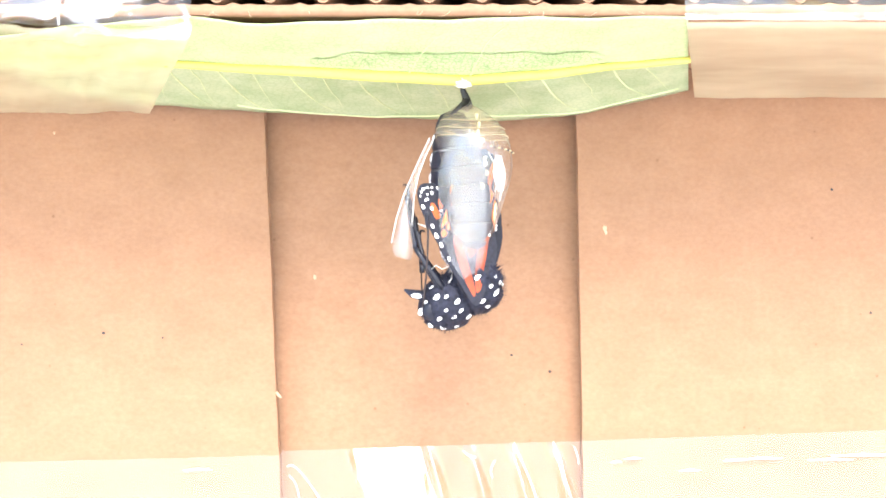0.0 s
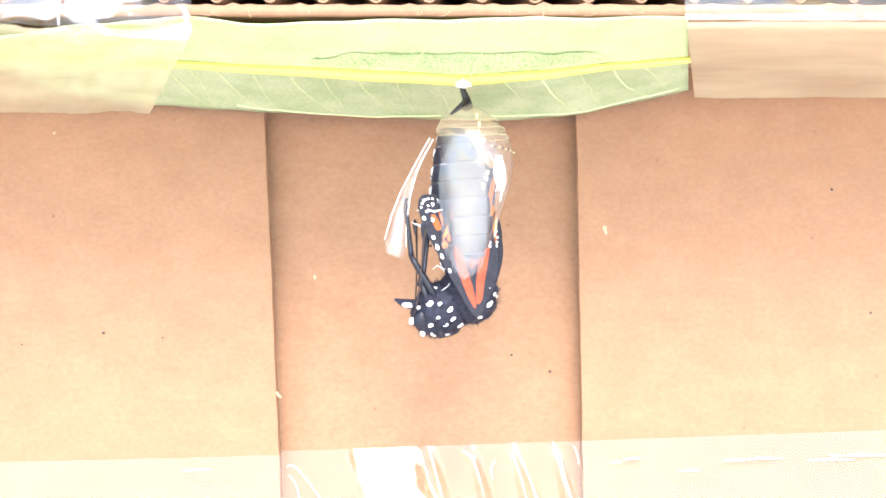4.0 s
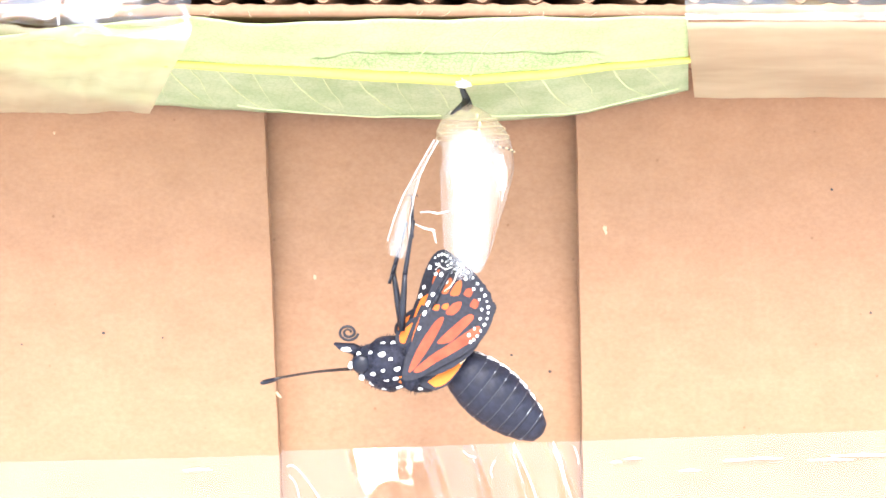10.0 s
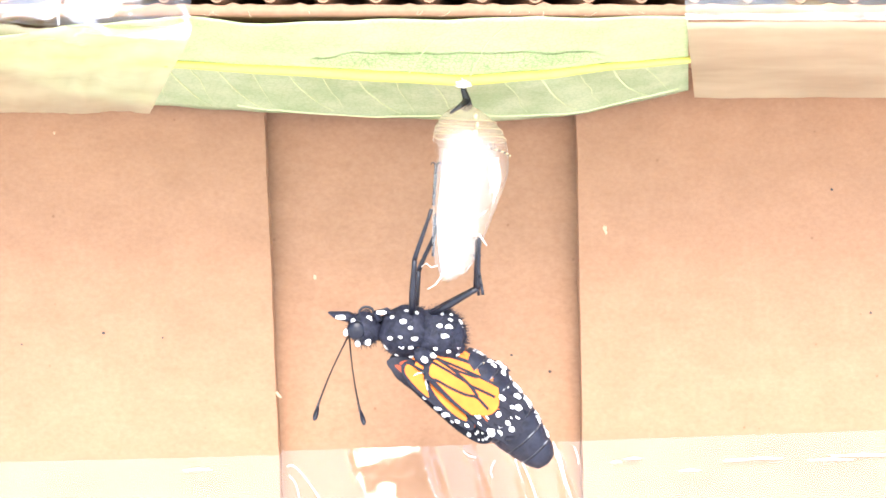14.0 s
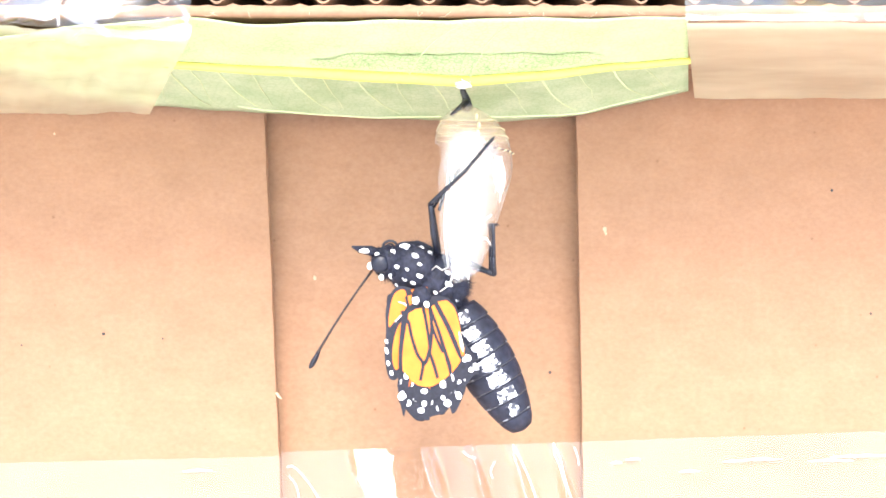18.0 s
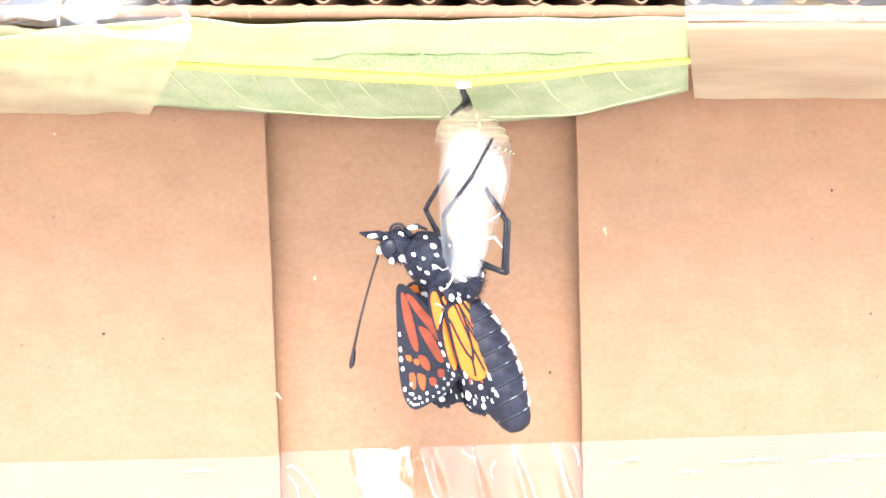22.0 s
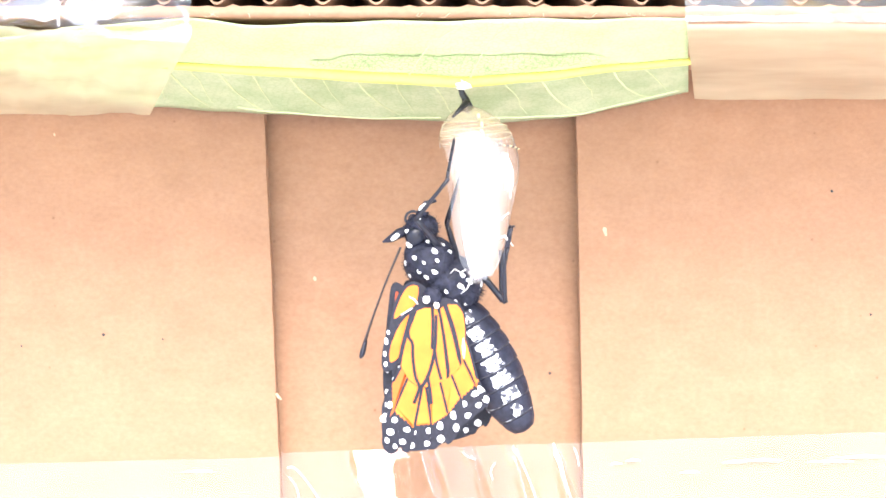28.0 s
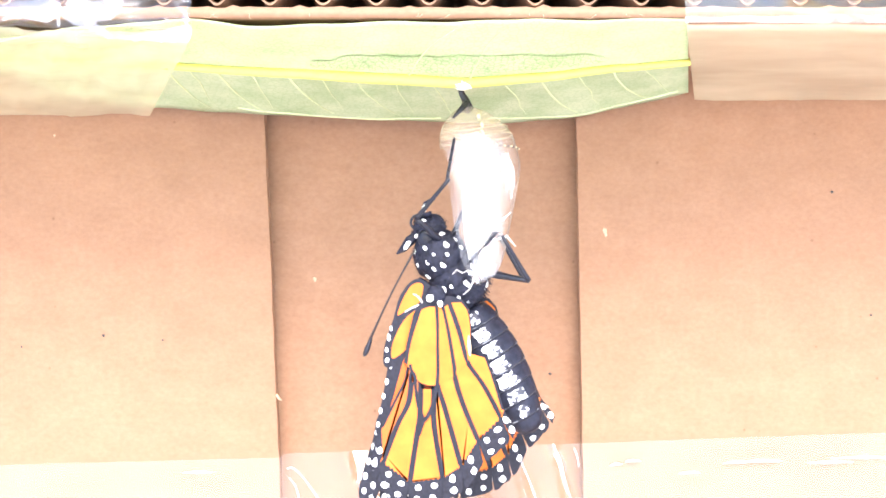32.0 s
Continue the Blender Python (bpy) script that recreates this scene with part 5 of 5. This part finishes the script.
    fm(13.4, 736, 545, 737, 478, 766, 418, 768, 380)
    fm(14, 735, 545, 740, 480, 768, 418, 770, 380)
    fm(14.5, 756, 515, 702, 484, 740, 430, 768, 385)
    fm(16.5, 766, 450, 732, 408, 768, 352, 768, 290)
    fm(17, 742, 465, 710, 460, 740, 420, 752, 350)
    fm(18, 776, 450, 764, 366, 790, 330, 800, 300)
    fm(20, 782, 440, 766, 366, 780, 340, 792, 310)
    fm(22, 788, 435, 752, 368, 774, 332, 790, 305)
    fm(24, 788, 438, 752, 372, 776, 334, 790, 305)
    fm(25, 788, 432, 756, 372, 778, 330, 792, 305)
    fm(25.5, 792, 440, 778, 384, 796, 350, 806, 320)
    fm(27.5, 808, 450, 790, 392, 802, 352, 806, 330)
    fm(28.7, 810, 450, 792, 390, 802, 352, 808, 330)
    fm(29, 818, 460, 812, 410, 826, 380, 830, 350)
    fm(30, 818, 460, 810, 400, 822, 370, 830, 350)
    fm(32, 816, 460, 808, 398, 820, 370, 830, 350)
    hd = lambda t, *v: key("leg2", t, *v)
    hd(0, 772, 500, 752, 470, 745, 440, 742, 410)
    hd(9.2, 745, 585, 740, 545, 760, 500, 775, 470)
    hd(11, 755, 580, 790, 540, 815, 505, 830, 470)
    hd(11.5, 770, 575, 810, 530, 830, 500, 834, 470)
    hd(12, 785, 555, 850, 505, 838, 462, 832, 440)
    hd(12.4, 782, 545, 850, 505, 842, 465, 836, 440)
    hd(12.8, 798, 508, 862, 498, 840, 455, 832, 430)
    hd(13.4, 778, 545, 848, 508, 846, 476, 842, 452)
    hd(14, 778, 550, 846, 510, 846, 476, 842, 452)
    hd(14.5, 802, 515, 868, 498, 848, 456, 840, 432)
    hd(16.5, 825, 470, 866, 484, 850, 450, 838, 430)
    hd(17, 822, 495, 845, 520, 834, 480, 828, 455)
    hd(17.8, 826, 485, 862, 500, 868, 450, 868, 410)
    hd(18, 838, 470, 874, 484, 872, 440, 872, 398)
    hd(18.5, 835, 465, 888, 482, 894, 400, 858, 334)
    hd(19, 838, 458, 890, 484, 896, 392, 860, 330)
    hd(20, 832, 466, 888, 482, 895, 392, 858, 328)
    hd(22, 842, 462, 896, 482, 898, 392, 858, 332)
    hd(24, 840, 462, 890, 482, 896, 392, 858, 330)
    hd(25, 840, 468, 900, 476, 896, 390, 856, 330)
    hd(25.5, 838, 470, 896, 490, 888, 430, 880, 380)
    hd(27.5, 846, 476, 892, 530, 888, 470, 904, 400)
    hd(28.7, 848, 476, 894, 532, 892, 470, 902, 400)
    hd(29, 846, 476, 903, 520, 856, 412, 792, 488)
    hd(29.4, 848, 478, 915, 506, 862, 410, 802, 478)
    hd(30, 850, 478, 922, 500, 868, 408, 814, 468)
    hd(31, 850, 478, 932, 492, 878, 405, 826, 462)
    hd(32, 850, 478, 934, 492, 880, 405, 828, 462)
    # how far each joint stands before (-) or behind (+) the skin's middle, in mm; hips and knees from the body's middle
    for t, *v in ((0, -3, -3, -2.5, -2), (16.5, -3, -3.5, -3.5, -2.5), (17, -3, -4, -5.5, -6.2), (18, -3, -5.5, -7.2, -7.2), (25, -3, -5.5, -7.2, -7.2), (25.5, -3, -5.5, -6.4, -6.4), (32, -3, -5, -6, -6.2)):
        key("reach0", t, *v)
    for t, *v in ((0, 2.4, 2.4, 2, 2), (32, 2.4, 3, 3.5, 3.5)):
        key("reach1", t, *v)
    for t, *v in ((0, -2.6, -2.6, -2, -1.5), (17, -2.6, -3.5, -3, -2), (19, -2.6, -4.5, -4.5, -4), (32, -2.6, -5, -5.6, -4.8)):
        key("reach2", t, *v)
    for t, *v in ((0, 1.8, 2, 2, 1.5), (32, 1.8, 2, 2.4, 2)):
        key("reach3", t, *v)
    fh = lambda t, *v: key("leg3", t, *v)
    for t, v in TRACKS["leg2"]:
        fh(t, v[0] + 2, v[1] - 2, v[2] - 2, v[3] + 1, v[4] - 2, v[5] - 1, v[6], v[7])

    times = sorted({t for k in TRACKS for t, _ in TRACKS[k]} | {4.5, 15.2, 15.8, 26.2, 26.8})
    rows = {}

    def add(ob, t, m):
        rows.setdefault(ob, []).append((t, m))

    for t in times:
        tx, ty, td, hx, hy, ht, ax, ay, ad, depth = value("body", t)
        depth *= 0.001
        root = set_at(tx, ty, td, depth)
        inv = root.inverted()
        put = lambda ob, m: add(ob, t, inv @ m)
        add(FLY, t, root)
        add(THORAX, t, Matrix.Identity(4))
        put(HEAD, set_at(hx, hy, -ht, depth))
        reach, = value("tongue", t)
        add(TONGUE, t, Matrix.Translation(pt(-34 * reach, -16 * reach)))
        roll, = value("roll", t)
        put(ABDOMEN, set_at(ax, ay, ad, depth + 0.0018 - 0.0006 * min(1, max(0, (9.3 - t) / 0.8)), roll))
        # the rings draw apart once the abdomen hangs free
        apart = 22.5 + 5.5 * min(1, max(0, (8 - t) / 5)) + 5.5 * min(1, max(0, (9.3 - t) / 0.7)) + 8.2 * min(1, max(0, (t - 12.0) / 1.4))
        for i, ring in enumerate(RINGS):
            add(ring, t, Matrix.Translation(pt(0, 5 + i * apart)))
        fx, fy, fd, ff, wx, wy, wd, wf, gh, gf = value("near", t)
        qx, qy, qd, qf, ux, uy, ud, uf = value("far", t)
        late = min(1, max(0, (t - 11) / 2))
        for side, (px, py, pd, pf, kx, ky, kd, kf), fore, hind in ((-1, (fx, fy, fd, ff, wx, wy, wd, wf), FW_N, HW_N), (1, (qx, qy, qd, qf, ux, uy, ud, uf), FW_F, HW_F)):
            # the fore wing lies over the hind wing at first and under it once the wings have turned
            yf = depth + side * (0.0054 - 0.0026 * late) + (0.0014 * late if side > 0 else 0)
            yh = depth + side * (0.0036 + 0.0009 * late - 0.0032 * min(1, max(0, (9.1 - t) / 0.5))) + (0.0014 * late if side > 0 else 0)
            face = math.cos(radians(pf))
            early = 8.5 * side * (1 - late)
            m = set_at(px, py, pd, yf, pf, early)
            put(fore[0], m)
            put(fore[1], m @ Matrix.Translation(pt(4 * (1 - gf), -50 + 204 * gf, 5 * face)))
            m = set_at(kx, ky, kd, yh, kf, early)
            base, pieces, edge, lobe, hub, fork = hind
            face = math.cos(radians(kf))
            # how much of the spotted border stands out while the wing is small
            shown = late * (1 - min(1, gh * 2))
            # folded under the fore wing the pieces lie close together
            m = m @ Matrix.Rotation(radians(-9 * (1 - late)), 4, "Y") @ Matrix.Translation(pt(-14 * (1 - late), -4 * (1 - late)))
            back = lambda d: Matrix.Translation((0, (1 if face > 0 else -1) * min(1, abs(face) * 3) * d, 0))
            put(base, m)
            put(fork, m @ back(-0.00004) @ Matrix.Translation(pt(6 - 7 * gh, -4 + 102 * gh)))
            for k, (outer, rim, b, draw) in enumerate(pieces):
                turn = b * ((0.3 + 0.72 * late) * (1 - gh) + gh)
                way = Matrix.Rotation(radians(-turn), 4, "Y")
                put(outer, m @ back(0.00008 + 0.000075 * (k % 3)) @ way @ Matrix.Translation(pt(0, -draw * (1 - gh))))
                put(rim, m @ back(0.00032 + 0.000075 * (k % 3)) @ way @ Matrix.Translation(pt(0, -draw * (1 - gh) - 15 * (1 - late) * (1 - min(1, gh * 2)) + (14 if k < 5 else 0) * shown)))
            for d, draw, strip in ((0.00066, 58, edge[0]), (0.00074, 178, edge[1])):
                put(strip, m @ back(d) @ Matrix.Rotation(radians((-14 - 14 * (1 - late)) * (1 - gh)), 4, "Y") @ Matrix.Translation(pt((26 + 26 * (1 - late) + 0.06 * draw) * (1 - gh), -draw * (1 - gh))))
            put(lobe, m @ back(0.00058) @ Matrix.Translation(pt(-12 * (1 - late), 34 * (1 - late))) @ Matrix.Rotation(radians(-8 * (1 - gh) - 42 * (1 - late)), 4, "Y"))
            put(hub, m)
        n_dir, n_lean, f_dir, f_lean = value("ant", t)
        hm = set_at(hx, hy, -ht, depth)
        for ob, d, ln, s in ((ANT_N, n_dir, n_lean, -1), (ANT_F, f_dir, f_lean, 1)):
            base = hm @ pt(-24, 14, s * 14) + Vector((-22 * U, -0.0036, 0)) * max(min(1, max(0, (t - 26.3) / 1.2)), 0.25 * min(1, max(0, (t - 19.4) / 0.6)))
            put(ob, Matrix.Translation(base) @ Matrix.Rotation(radians(-d), 4, "Y") @ Matrix.Rotation(radians(-ln), 4, "X"))
        for i, joints in enumerate(LEGS):
            v = value("leg%d" % i, t)
            out = value("reach%d" % i, t)
            ys = [depth + out[0] * 0.001, depth * 0.5 + out[1] * 0.001, out[2] * 0.001, out[3] * 0.001]
            p = [el(v[2 * j], v[2 * j + 1]) + Vector((0, ys[j], 0)) for j in range(4)]
            ways = [(p[j + 1] - p[j]).normalized() for j in range(3)]
            starts = (p[1] - ways[0] * 100 * U, p[1], p[3] - ways[2] * 74 * U)
            for ob, at, way in zip(joints, starts, ways):
                put(ob, Matrix.Translation(at) @ way.to_track_quat("-Z", "Y").to_matrix().to_4x4())

    # the skin swings a little from its stalk
    for t, a in ((0, 0), (6, 0.5), (8.6, 1.5), (9.0, 4), (9.3, 4), (9.6, 1.5), (11, 1), (12, -4.5), (14, -3.5), (16.5, -4), (17.5, -3), (18, 0), (25, 0.5), (27.5, 6), (32, 7)):
        add(SKIN, t, Matrix.Translation(el(822, 182)) @ Matrix.Rotation(radians(-a), 4, "Y"))
    for t, x, y, a in ((0, 764, 248, -14), (3.5, 764, 248, -17), (6, 764, 248, -20), (8.6, 768, 248, -16), (9.2, 772, 252, -15), (9.5, 772, 252, -19), (11, 774, 250, -14),
                       (11.35, 778, 250, -6), (11.6, 784, 262, 0), (12.4, 790, 268, 3), (14.5, 792, 270, 4), (18, 800, 275, 5), (27.5, 822, 275, 9), (32, 824, 275, 10)):
        add(FLAP, t, set_at(x, y, a, -0.0028))

    for ob, r in rows.items():
        walk(ob, r)


motions()
